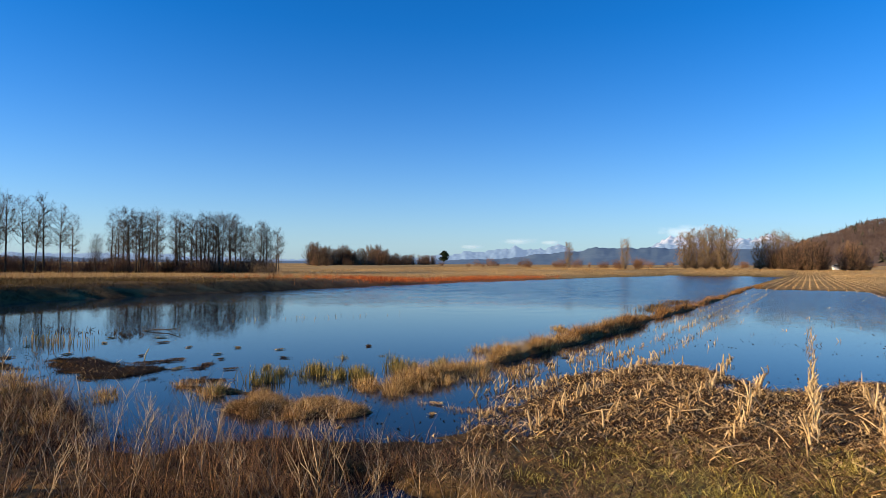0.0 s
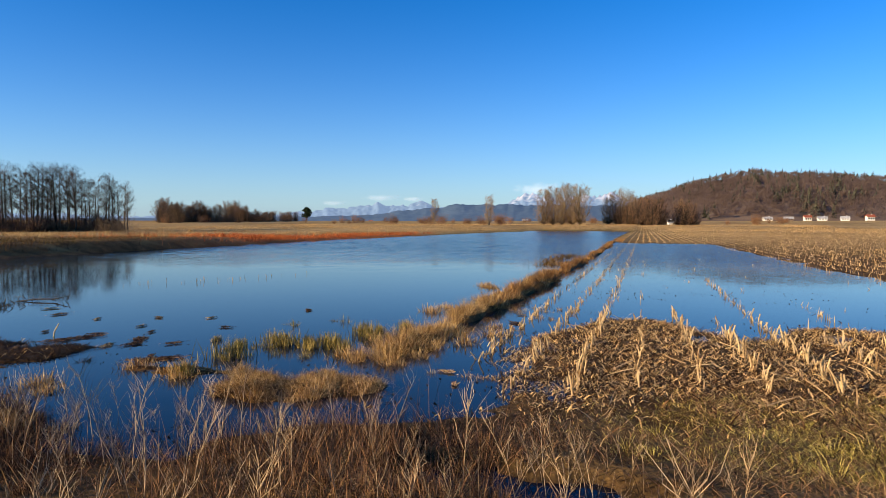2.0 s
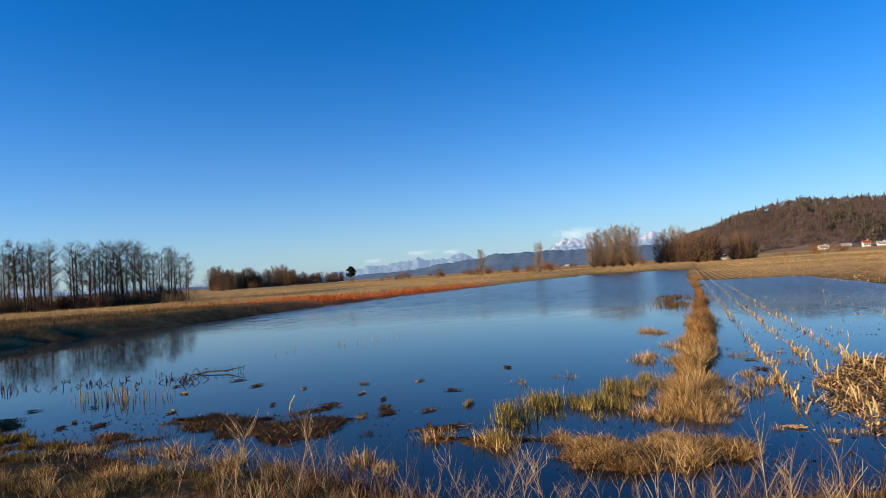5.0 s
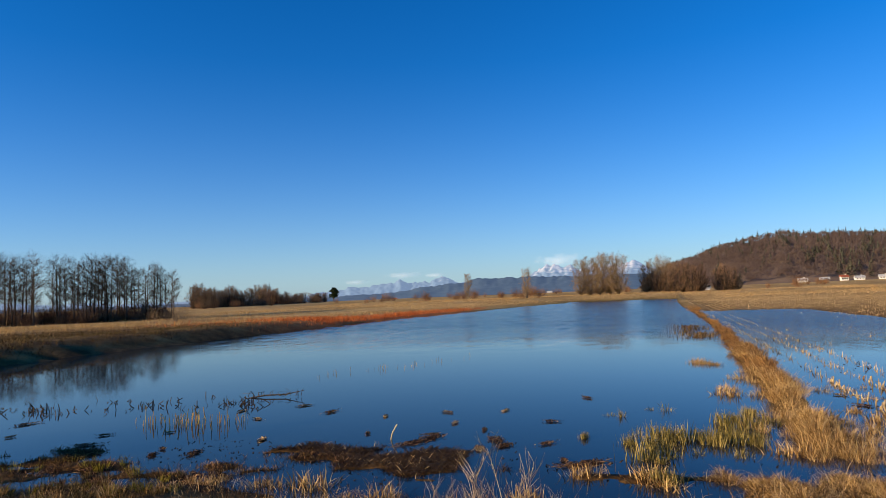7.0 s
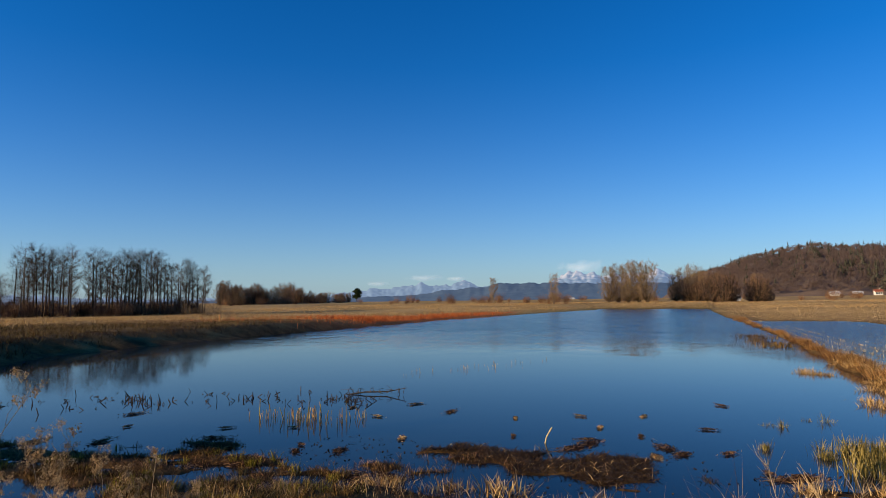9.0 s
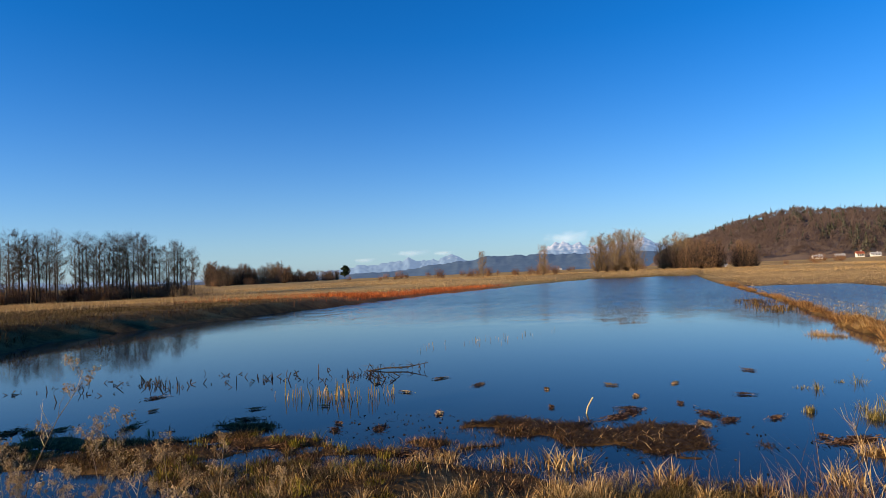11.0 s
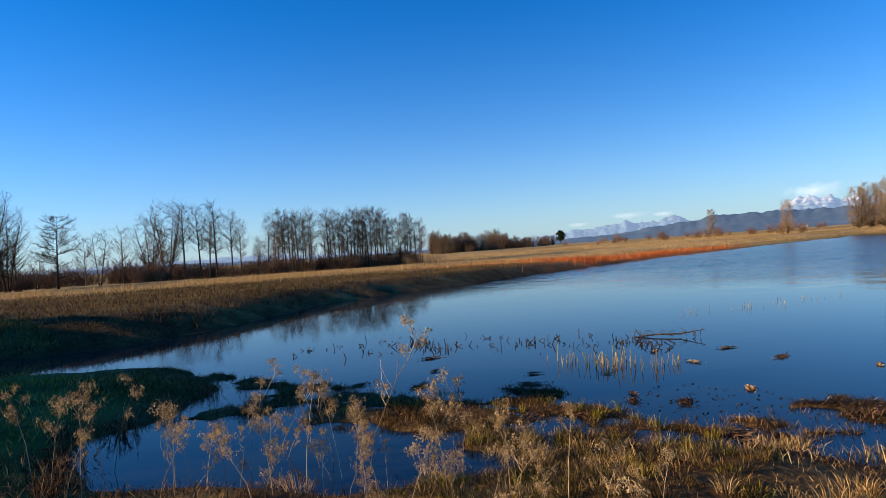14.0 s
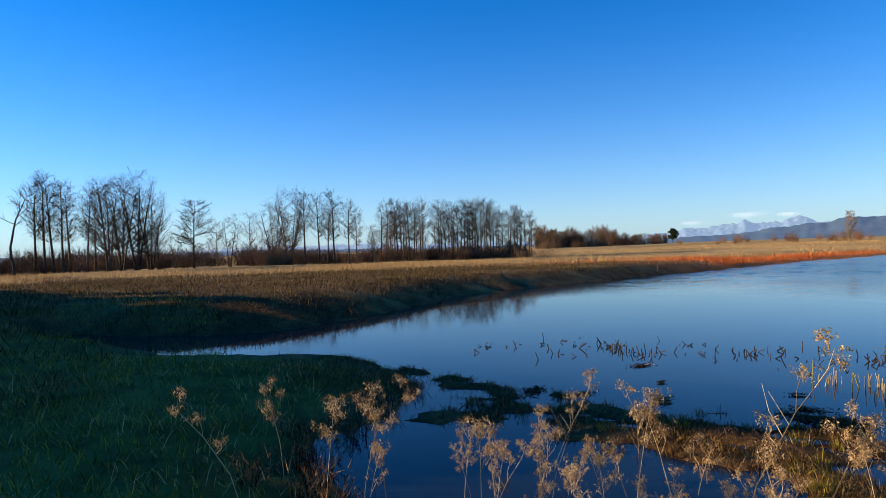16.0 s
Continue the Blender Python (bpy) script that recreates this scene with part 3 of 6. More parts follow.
def crowned_tree(name, seed, height, width, trunk_r, stems=1, low=0.25, limbs=64, subs=8, twigs=6, rise=1.1, round_top=0.55, thick=1.0, bark=BARK, twig=TWIG, sway=0.03):
    """A leafless tree whose boughs fill an oval crown. low: where the crown begins; width: of the crown. Returns an Empty with trunk and crown."""
    r = np.random.default_rng(seed)
    wood, fine = Pile(), Pile()
    n = 9
    lines = []
    for k in range(stems):
        head = 2 * np.pi * k / stems + r.uniform(-0.6, 0.6)
        reach = width * 0.5 * (r.uniform(0.25, 0.62) if stems > 1 else r.uniform(0, 0.08))
        top = height * (r.uniform(0.84, 0.97) if k else 0.95)
        t = np.linspace(0, 1, n + 1)
        bow = np.cumsum(r.normal(0, sway * height / n, (n + 1, 2)), axis=0) * t[:, None]
        start = trunk_r * 1.2 * (stems > 1)
        xy = np.stack([np.cos(head) * (start + reach * t**1.15), np.sin(head) * (start + reach * t**1.15)], 1) + bow
        line = np.column_stack([xy, top * t - 0.2 * (1 - t)])
        radii = trunk_r / (1 + 0.22 * (stems - 1)) * (1 - t) ** 0.75 + 0.012 * thick
        radii[0] *= 1.4
        wood.tube(line, radii, 5)
        lines.append((line, radii))
    span = 1 - low
    for k in range(limbs):
        line, radii = lines[k % stems]
        s_up = (k + r.uniform(0, 1)) / limbs
        wide = width * 0.5 * max(0.05, math.sin(math.pi * min(0.995, 0.10 + 0.82 * s_up**1.05))) ** round_top
        z_end = height * (low + span * s_up)
        head, rad = r.uniform(0, 2 * np.pi), wide * r.uniform(0.55, 1.0)
        end = np.array([np.cos(head) * rad, np.sin(head) * rad, z_end])
        z_start = min(max(z_end - rad * rise * r.uniform(0.7, 1.25), height * low * 0.55), line[-1, 2] * 0.97)
        at = np.array([np.interp(z_start, line[:, 2], line[:, c]) for c in range(3)])
        size = np.linalg.norm(end - at)
        if size < 0.25:
            continue
        bulge = np.array([np.cos(head), np.sin(head), -0.15]) * size * 0.10
        limb = np.array([at, at + (end - at) * 0.35 + bulge, at + (end - at) * 0.7 + bulge * 0.8 + r.normal(0, 0.03 * size, 3), end])
        thin = min(np.interp(z_start, line[:, 2], radii) * 0.55, 0.012 + 0.016 * size)
        wood.tube(limb, np.linspace(thin, 0.010 * thick, 4), 3)
        way = (end - at) / size
        u = r.uniform(0.25, 1.0, subs) * 3
        root = np.stack([np.interp(u, np.arange(4), limb[:, c]) for c in range(3)], 1)
        side = way * 0.6 + r.normal(0, 0.55, (subs, 3)) + (0, 0, 0.12)
        side /= np.linalg.norm(side, axis=1, keepdims=True)
        long = height * r.uniform(0.04, 0.09, (subs, 1))
        tip = root + side * long
        across = np.cross(side, r.normal(0, 1, (subs, 3)))
        across *= 0.014 * thick / np.linalg.norm(across, axis=1, keepdims=True)
        fine.add(np.stack([root - across, root + across, tip + across * 0.4, tip - across * 0.4], 1), (np.array([(0, 1, 2), (0, 2, 3)])[None] + 4 * np.arange(subs)[:, None, None]))
        pick = np.repeat(np.arange(subs), twigs)
        b = root[pick] + (tip - root)[pick] * r.uniform(0.1, 1.0, (len(pick), 1))
        spray = side[pick] * 0.8 + r.normal(0, 0.55, (len(pick), 3)) + (0, 0, 0.12)
        spray *= long[pick] * r.uniform(0.4, 0.95, (len(pick), 1)) / np.linalg.norm(spray, axis=1, keepdims=True)
        across = np.cross(spray, r.normal(0, 1, spray.shape))
        across *= 0.0085 * thick / np.linalg.norm(across, axis=1, keepdims=True)
        fine.add(np.stack([b - across, b + across, b + spray], 1), np.arange(3 * len(pick)).reshape(-1, 3))
    ob = new(name)
    part("trunk", wood.mesh("trunk", bark, True), ob)
    part("crown", fine.mesh("crown", twig), ob)
    return ob


def shrub(name, seed, height, width, count, mat, thick=1.0):
    """A brushy leafless shrub: many thin stems fanned from the base, each with a spray of twigs."""
    r = np.random.default_rng(seed)
    wood, fine = Pile(), Pile()
    for k in range(count):
        head, out = r.uniform(0, 2 * np.pi), abs(r.normal(0, 0.45))
        base = np.array([np.cos(head), np.sin(head), 0]) * r.uniform(0, width * 0.28)
        way = np.array([np.cos(head) * out, np.sin(head) * out, 1.0])
        way /= np.linalg.norm(way)
        length = height * r.uniform(0.55, 1.05) * (1 - 0.25 * out)
        mid = base + way * length * 0.5 + np.append(r.normal(0, 0.05 * length, 2), 0)
        tip = base + way * length + np.append(r.normal(0, 0.08 * length, 2), 0)
        flat = np.cross(way, r.normal(0, 1, 3))
        flat *= thick * (0.008 + 0.003 * height) / (np.linalg.norm(flat) + 1e-9)
        low = base - (0, 0, 0.1)
        wood.add([low - flat, low + flat, mid + flat * 0.8, mid - flat * 0.8, tip], [(0, 1, 2), (0, 2, 3), (3, 2, 4)])
        for w in range(7):
            t = r.uniform(0.25, 1.0)
            b = base + (tip - base) * t
            spray = (way + r.normal(0, 0.5, 3)) * length * r.uniform(0.12, 0.32)
            across = np.cross(spray, r.normal(0, 1, 3))
            across = across / (np.linalg.norm(across) + 1e-9) * thick * (0.008 + 0.003 * height)
            fine.add([b - across, b + across, b + spray], [(0, 1, 2)])
    ob = new(name)
    tagged(part("brushwood", wood.mesh("brushwood", mat), ob), kind="stuff")
    tagged(part("spray", fine.mesh("spray", mat), ob), kind="stuff")
    return ob


def needle_tree(name, seed, height, width, bare=0.35, flat=False):
    """A pine or spruce: trunk, whorls of boughs, and needle tufts as many small blades."""
    r = np.random.default_rng(seed)
    wood, fine = Pile(), Pile()
    wood.tube([(0, 0, -0.2), (0.05, 0, height * 0.5), (0, 0.05, height)], [height * 0.022, height * 0.015, 0.03], 6)
    for k in range(34):
        t = bare + (1 - bare) * (k + r.uniform(0, 1)) / 34
        shape = math.sin(math.pi * min(1, (t - bare) / (1 - bare) * 0.8 + 0.2)) if flat else 1.05 - (t - bare) / (1 - bare)
        length, head = width * 0.5 * shape * r.uniform(0.6, 1.15), r.uniform(0, 2 * np.pi)
        way = np.array([np.cos(head), np.sin(head), 0.25 if flat else -0.1])
        at = np.array([0, 0, height * t])
        end = at + way * length
        wood.tube([at, (at + end) / 2 + (0, 0, 0.05 * length), end], [0.05, 0.035, 0.012], 4)
        for q in range(46):
            b = at + way * length * r.uniform(0.25, 1.05) + r.normal(0, 0.07 * width, 3) * (1, 1, 0.45)
            size = 0.055 * width * r.uniform(0.6, 1.4)
            u, v = r.normal(0, size, 3), r.normal(0, size, 3)
            fine.add([b - u, b + u, b + v], [(0, 1, 2)])
    ob = new(name)
    part("trunk", wood.mesh("trunk", BARK, True), ob)
    part("crown", fine.mesh("crown", NEEDLE), ob)
    return ob


def put(ob, x, y, size=1.0, turn=None, lean=0.0, sink=0.05):
    """A pose on the ground for a plant."""
    z = float(ground_z(np.array([x]), np.array([y]))[0])
    turn = rng.uniform(0, 360) if turn is None else turn
    return pose(x, y, max(z, -0.25) - sink, lean, 0, turn) @ Matrix.Scale(size, 4)


VIEW = (-9.46, 0.63)


def bearing(azimuth, distance):
    """The place at that bearing, in degrees from +y to the right, from the walk's end."""
    return VIEW[0] + distance * math.sin(radians(azimuth)), VIEW[1] + distance * math.cos(radians(azimuth))


def plant(templates, spots, group=""):
    """Each spot: template number, x, y, size, lean. The first use of a template moves it; later ones are copies."""
    used = set()
    for n, x, y, size, lean in spots:
        ob = templates[n]
        m = put(ob, x, y, size, None, lean)
        if n in used:
            copy_thing(ob, m)
        else:
            ob.matrix_basis = m
            used.add(n)
            if group:
                tagged(ob, group=group)
    for n, ob in enumerate(templates):
        if n not in used:
            for o in (*ob.children_recursive, ob):
                bpy.data.objects.remove(o)


def build_groves():
    r = np.random.default_rng(11)
    alders = [tagged(crowned_tree("alder_tree", 40 + n, 15.6, (5.0, 5.8, 4.6, 5.0, 5.6, 4.6)[n], 0.21, low=(0.24, 0.30, 0.20, 0.38, 0.44, 0.34)[n], limbs=56, twigs=5, rise=(0.6, 0.75, 0.45, 0.9, 1.0, 0.8)[n], thick=1.1), "tall leafless alder with a straight grey trunk", "tree") for n in range(6)]
    spots = []
    # dense stand of alders, two clumps with a narrow gap
    for a0, a1, count, dist, tall in ((-55.8, -51.7, 14, 152, 1.03), (-50.8, -44.4, 23, 158, 1.05), (-44.2, -42.8, 5, 160, 0.98), (-42.6, -41.7, 3, 162, 0.84)):
        for k in range(count):
            a = a0 + (a1 - a0) * (k + r.uniform(0.2, 0.8)) / count
            x, y = bearing(a, dist + r.uniform(-7, 9))
            dome = 1 - 0.10 * abs(2 * (a - a0) / (a1 - a0) - 1) ** 3
            spots.append((int(r.integers(4)), x, y, tall * dome * r.uniform(0.90, 1.0), r.uniform(-3, 3)))
    for a, dist, size in ((-62.6, 122, 0.90), (-61.3, 120, 0.95), (-60.6, 123, 0.86), (-60.0, 124, 0.92), (-58.7, 120, 0.87), (-58.0, 126, 0.74), (-83.2, 108, 0.95), (-82.6, 107, 0.97), (-82.0, 107, 0.98), (-81.4, 109, 0.95), (-80.9, 110, 0.90),
                          (-79.8, 108, 0.90), (-79.2, 112, 0.85), (-88.6, 108, 0.96), (-88.0, 106, 0.99), (-87.3, 106, 0.97), (-86.7, 109, 0.92), (-89.6, 107, 0.9), (-91, 108, 0.93), (-93, 109, 0.9), (-74.6, 111, 0.62), (-56.6, 140, 0.6)):
        x, y = bearing(a, dist)
        spots.append((3 + int(r.integers(3)), x, y, size, r.uniform(-4, 4)))
    plant(alders, spots, "alders at the meadow edge")
    broad = [tagged(crowned_tree("spreading_tree", 60 + n, 14.6, 9.6, 0.25, stems=(4, 5, 4)[n], low=0.30, limbs=100, subs=7, twigs=6, rise=1.0, thick=1.0, sway=0.045), "leafless many-stemmed tree with a broad rounded crown", "tree") for n in range(3)]
    spots = [(0, *bearing(-78.2, 109), 1.0, 0), (1, *bearing(-76.2, 107), 1.03, 0), (2, *bearing(-77.3, 113), 1.04, 0), (1, *bearing(-63.9, 121), 0.96, 0), (2, *bearing(-65.2, 125), 0.8, 0), (0, *bearing(-75.2, 112), 0.86, 0)]
    plant(broad, spots, "broad trees at the meadow edge")
    cone = [tagged(bare_tree("pyramid_tree", 71, 12.0, 0.16, first=0.12, limbs=60, spread=0.24, rise=0.22, twigs=9, thick=0.8), "leafless cone-shaped tree with level boughs", "tree")]
    plant(cone, [(0, *bearing(-71.9, 110), 0.98, 0)])
    small = [tagged(crowned_tree("young_tree", 80 + n, 9.5, 4.4, 0.12, stems=1 + n, low=0.25, limbs=50, subs=7, twigs=6, thick=0.9), "young leafless tree with a light oval crown", "tree") for n in range(2)]
    plant(small, [(0, *bearing(-67.3, 112), 0.96, 0), (1, *bearing(-69.0, 116), 0.95, 0), (0, *bearing(-70.0, 121), 0.9, 0), (1, *bearing(-73.3, 118), 0.7, 0), (0, *bearing(-56.4, 130), 0.75, 0), (1, *bearing(-66.0, 125), 0.6, 0)], "young trees")
    dead = tagged(bare_tree("crooked_tree", 93, 13.5, 0.2, first=0.5, limbs=9, spread=0.22, rise=0.6, sway=0.13, twigs=3), "crooked half-dead tree with a bent trunk", "tree")
    dead.matrix_basis = put(dead, *bearing(-84.6, 106), 1.0, 40, 9)

    bushes = [tagged(shrub("thicket_shrub", 100 + n, 3.2, 4.2, 95, SHRUB, 1.3), "brown leafless thicket shrub under the trees", "shrub") for n in range(4)]
    spots = []
    for k in range(120):
        a = r.uniform(-96, -42)
        dist = np.interp(a, (-96, -75, -60, -42), (112, 114, 128, 160)) + r.uniform(-6, 16)
        spots.append((int(r.integers(4)), *bearing(a, dist), r.uniform(0.55, 1.1), 0))
    for k in range(8):
        spots.append((int(r.integers(4)), *bearing(r.uniform(-67.5, -64.5), 118 + r.uniform(-4, 4)), r.uniform(1.1, 1.5), 0))
    for k in range(46):
        a = r.uniform(-56, -42)
        spots.append((int(r.integers(4)), *bearing(a, 149 + r.uniform(-3, 14)), r.uniform(0.8, 1.5), 0))
    # a deeper belt of brushwood closes the view under the crowns
    for k in range(190):
        a = r.uniform(-98, -42.5)
        dist = np.interp(a, (-98, -75, -60, -42), (128, 132, 146, 172)) + r.uniform(-6, 30)
        spots.append((int(r.integers(4)), *bearing(a, dist), r.uniform(1.0, 1.55), 0))
    plant(bushes, spots, "thicket under the trees")
    pale = [tagged(shrub("willow_shrub", 120 + n, 4.2, 5.6, 70, PALETWIG, 0.6), "pale leafless willow shrub in the meadow", "shrub") for n in range(2)]
    plant(pale, [(0, *bearing(-40.6, 112), 0.85, 0), (1, *bearing(-41.6, 120), 0.8, 0), (0, *bearing(-43.2, 138), 0.8, 0), (1, *bearing(-39.5, 104), 0.5, 0)], "willow shrubs")


def build_far_trees():
    """Willows beyond the water, lone trees, the far wood and the pine."""
    r = np.random.default_rng(12)
    eye = (-3.5, 0.8)

    def at(a, dist):
        return eye[0] + dist * math.sin(radians(a)), eye[1] + dist * math.cos(radians(a))

    willows = [tagged(crowned_tree("willow_tree", 140 + n, 15.0, (9.5, 11.0, 10.0)[n], 0.26, stems=7, low=0.06, limbs=150, subs=9, twigs=7, rise=1.3, thick=1.9, bark=PALEBARK, twig=PALETWIG), "leafless pale willow with many upright stems", "tree") for n in range(3)]
    plant(willows, [(0, *at(-7.5, 248), 0.92, 0), (1, *at(-6.7, 252), 1.0, 0), (2, *at(-5.9, 248), 1.06, 0), (1, *at(-5.0, 252), 1.06, 0), (2, *at(-4.3, 246), 0.98, 0), (0, *at(-1.9, 262), 0.84, 0), (1, *at(-1.2, 266), 0.9, 0), (2, *at(-0.5, 262), 0.92, 0), (0, *at(0.1, 268), 0.9, 0)], "willows beyond the water")
    brown = [tagged(crowned_tree("brown_willow", 150 + n, 11.5, 9.0, 0.26, stems=7, low=0.03, limbs=130, subs=8, twigs=6, rise=1.2, thick=1.9, bark=BARK, twig=BROWNTWIG), "dense brown leafless willow with a domed crown", "tree") for n in range(2)]
    plant(brown, [(0, *at(0.5, 254), 0.95, 0), (1, *at(1.1, 258), 1.0, 0), (0, *at(1.7, 254), 1.0, 0), (1, *at(2.3, 256), 0.92, 0), (0, *at(2.6, 262), 0.8, 0), (1, *at(-0.9, 256), 0.62, 0), (0, *at(-0.2, 254), 0.70, 0), (1, *at(4.4, 262), 0.92, 0), (0, *at(3.9, 266), 0.84, 0), (1, *at(4.9, 266), 0.8, 0), (0, *at(4.2, 270), 0.85, 0), (1, *at(5.3, 268), 0.55, 0)], "brown willows beyond the water")
    lone = [tagged(crowned_tree("lone_tree", 160 + n, 13.0, (4.4, 5.6)[n], 0.24, stems=(3, 2)[n], low=0.10, limbs=80, subs=8, twigs=6, rise=1.1, thick=2.2, bark=PALEBARK, twig=PALETWIG), "lone leafless tree with a thick pollarded trunk", "tree") for n in range(2)]
    plant(lone, [(0, -93.5, 282.8, 0.95, 0), (1, -52.8, 225, 0.85, 0)], "lone trees in the meadow")
    low = [tagged(shrub("russet_shrub", 170 + n, 4.5, 6.0, 90, RUSTSHRUB), "russet leafless shrub in the far meadow", "shrub") for n in range(3)]
    spots = [(0, -96, 284, 1.0, 0), (1, -90, 280, 0.9, 0), (2, -55, 226, 0.8, 0), (0, -49, 228, 0.7, 0), (1, -66, 262, 1.0, 0), (2, -74, 268, 0.9, 0)]
    for k in range(46):
        a = r.uniform(-30, 14)
        spots.append((int(r.integers(3)), *at(a, r.uniform(300, 430)), r.uniform(0.7, 1.3), 0))
    plant(low, spots, "shrubs in the far meadow")
    wood = [tagged(crowned_tree("wood_tree", 180 + n, 15, (11, 10, 12)[n], 0.26, stems=4, low=0.02, limbs=90, subs=6, twigs=4, rise=1.0, thick=4.2, twig=(BROWNTWIG, RUSTSHRUB, PALETWIG)[n]), "leafless tree of a brown far wood", "tree") for n in range(3)]
    spots, copies = [], []
    for k in range(115):
        a = r.uniform(-41.8, -30.6)
        dist = r.uniform(395, 450) + (a + 41) * 9
        spots.append((int(r.choice(3, p=(0.5, 0.35, 0.15))) if a < -35.5 else 0, *at(a, dist), r.uniform(0.75, 1.25) * (1.0 if a < -34.8 else 0.70), 0))
    for k in range(30):
        a = r.uniform(-41.6, -31)
        copies.append((a, 385 + (a + 41) * 9 + r.uniform(-6, 6), r.uniform(0.8, 1.25)))
    spots += [(2, *at(-40.9, 360), 0.85, 0), (2, *at(-40.2, 368), 0.8, 0), (1, *at(-35.4, 405), 0.8, 0), (2, *at(-37.2, 430), 1.0, 0)]
    plant(wood, spots, "far wood")
    hem = [tagged(shrub("wood_shrub", 176 + n, 4.5, 6.5, 80, (SHRUB, RUSTSHRUB)[n]), "brown leafless shrub along the far wood", "shrub") for n in range(2)]
    plant(hem, [(n % 2, *at(a, d), size, 0) for n, (a, d, size) in enumerate(copies)], "shrubs along the far wood")
    pine = tagged(needle_tree("pine_tree", 190, 14.5, 11, 0.3, True), "lone dark green pine with a flat crown", "tree")
    pine.matrix_basis = put(pine, -344, 593, 1.0)


# ---- distance: hill, village, blue hills, mountains ----
def ridge_mesh(name, mat, far_line, crest, depth, step_deg, grain, seed, rows=24):
    """A ridge seen from the pond: crest heights by bearing, at a distance, falling towards the viewer and away."""
    az = np.arange(crest[0][0], crest[-1][0] + step_deg, step_deg)
    top = np.interp(az, [c[0] for c in crest], [c[1] for c in crest])
    top = top * (1 + grain * ripple(az, az * 0, 1.3, seed) + 0.6 * grain * ripple(az, az * 0 + 5, 0.45, seed + 1))
    verts = []
    for k in range(rows):
        t = k / (rows - 1)
        d = far_line - depth * (1 - t)
        lift = t**1.25
        z = top * lift * (1 + 1.6 * grain * ripple(az, az * 0 + t * 1.2, 0.8, seed + 2) * (1 - t) + 1.2 * grain * ripple(az, az * 0 + t * 1.5, 0.35, seed + 3) * (1 - t) + 0.7 * grain * ripple(az, az * 0 + t * 2.2, 0.22, seed + 4))
        verts.append(np.stack([-3.5 + d * np.sin(np.radians(az)), 0.8 + d * np.cos(np.radians(az)), z], -1))
    verts.append(np.stack([-3.5 + (far_line + depth * 0.3) * np.sin(np.radians(az)), 0.8 + (far_line + depth * 0.3) * np.cos(np.radians(az)), 0 * az - 5], -1))
    n = len(az)
    a = (np.arange(rows)[:, None] * n + np.arange(n - 1)[None, :]).ravel()
    tris = np.stack([np.stack([a, a + 1, a + n + 1], 1), np.stack([a, a + n + 1, a + n], 1)], 1).reshape(-1, 3)
    return mesh_of(name, np.concatenate(verts), tris, mat, True)


HILL = [(-3, 0.0), (-1, 20), (0.5, 30), (2, 36), (4.6, 50), (7, 57), (9, 61), (10.5, 57), (13, 56), (15.5, 51), (18, 47), (22, 44), (28, 40), (36, 30), (46, 18)]


def hill_z(a, d):
    t = np.clip((d - 620) / 240, 0, 1)
    back = np.clip((d - 860) / 200, 0, 1)
    return 6 + np.interp(a, [h[0] for h in HILL], [h[1] for h in HILL]) * (t**0.9) * (1 - 0.3 * back)


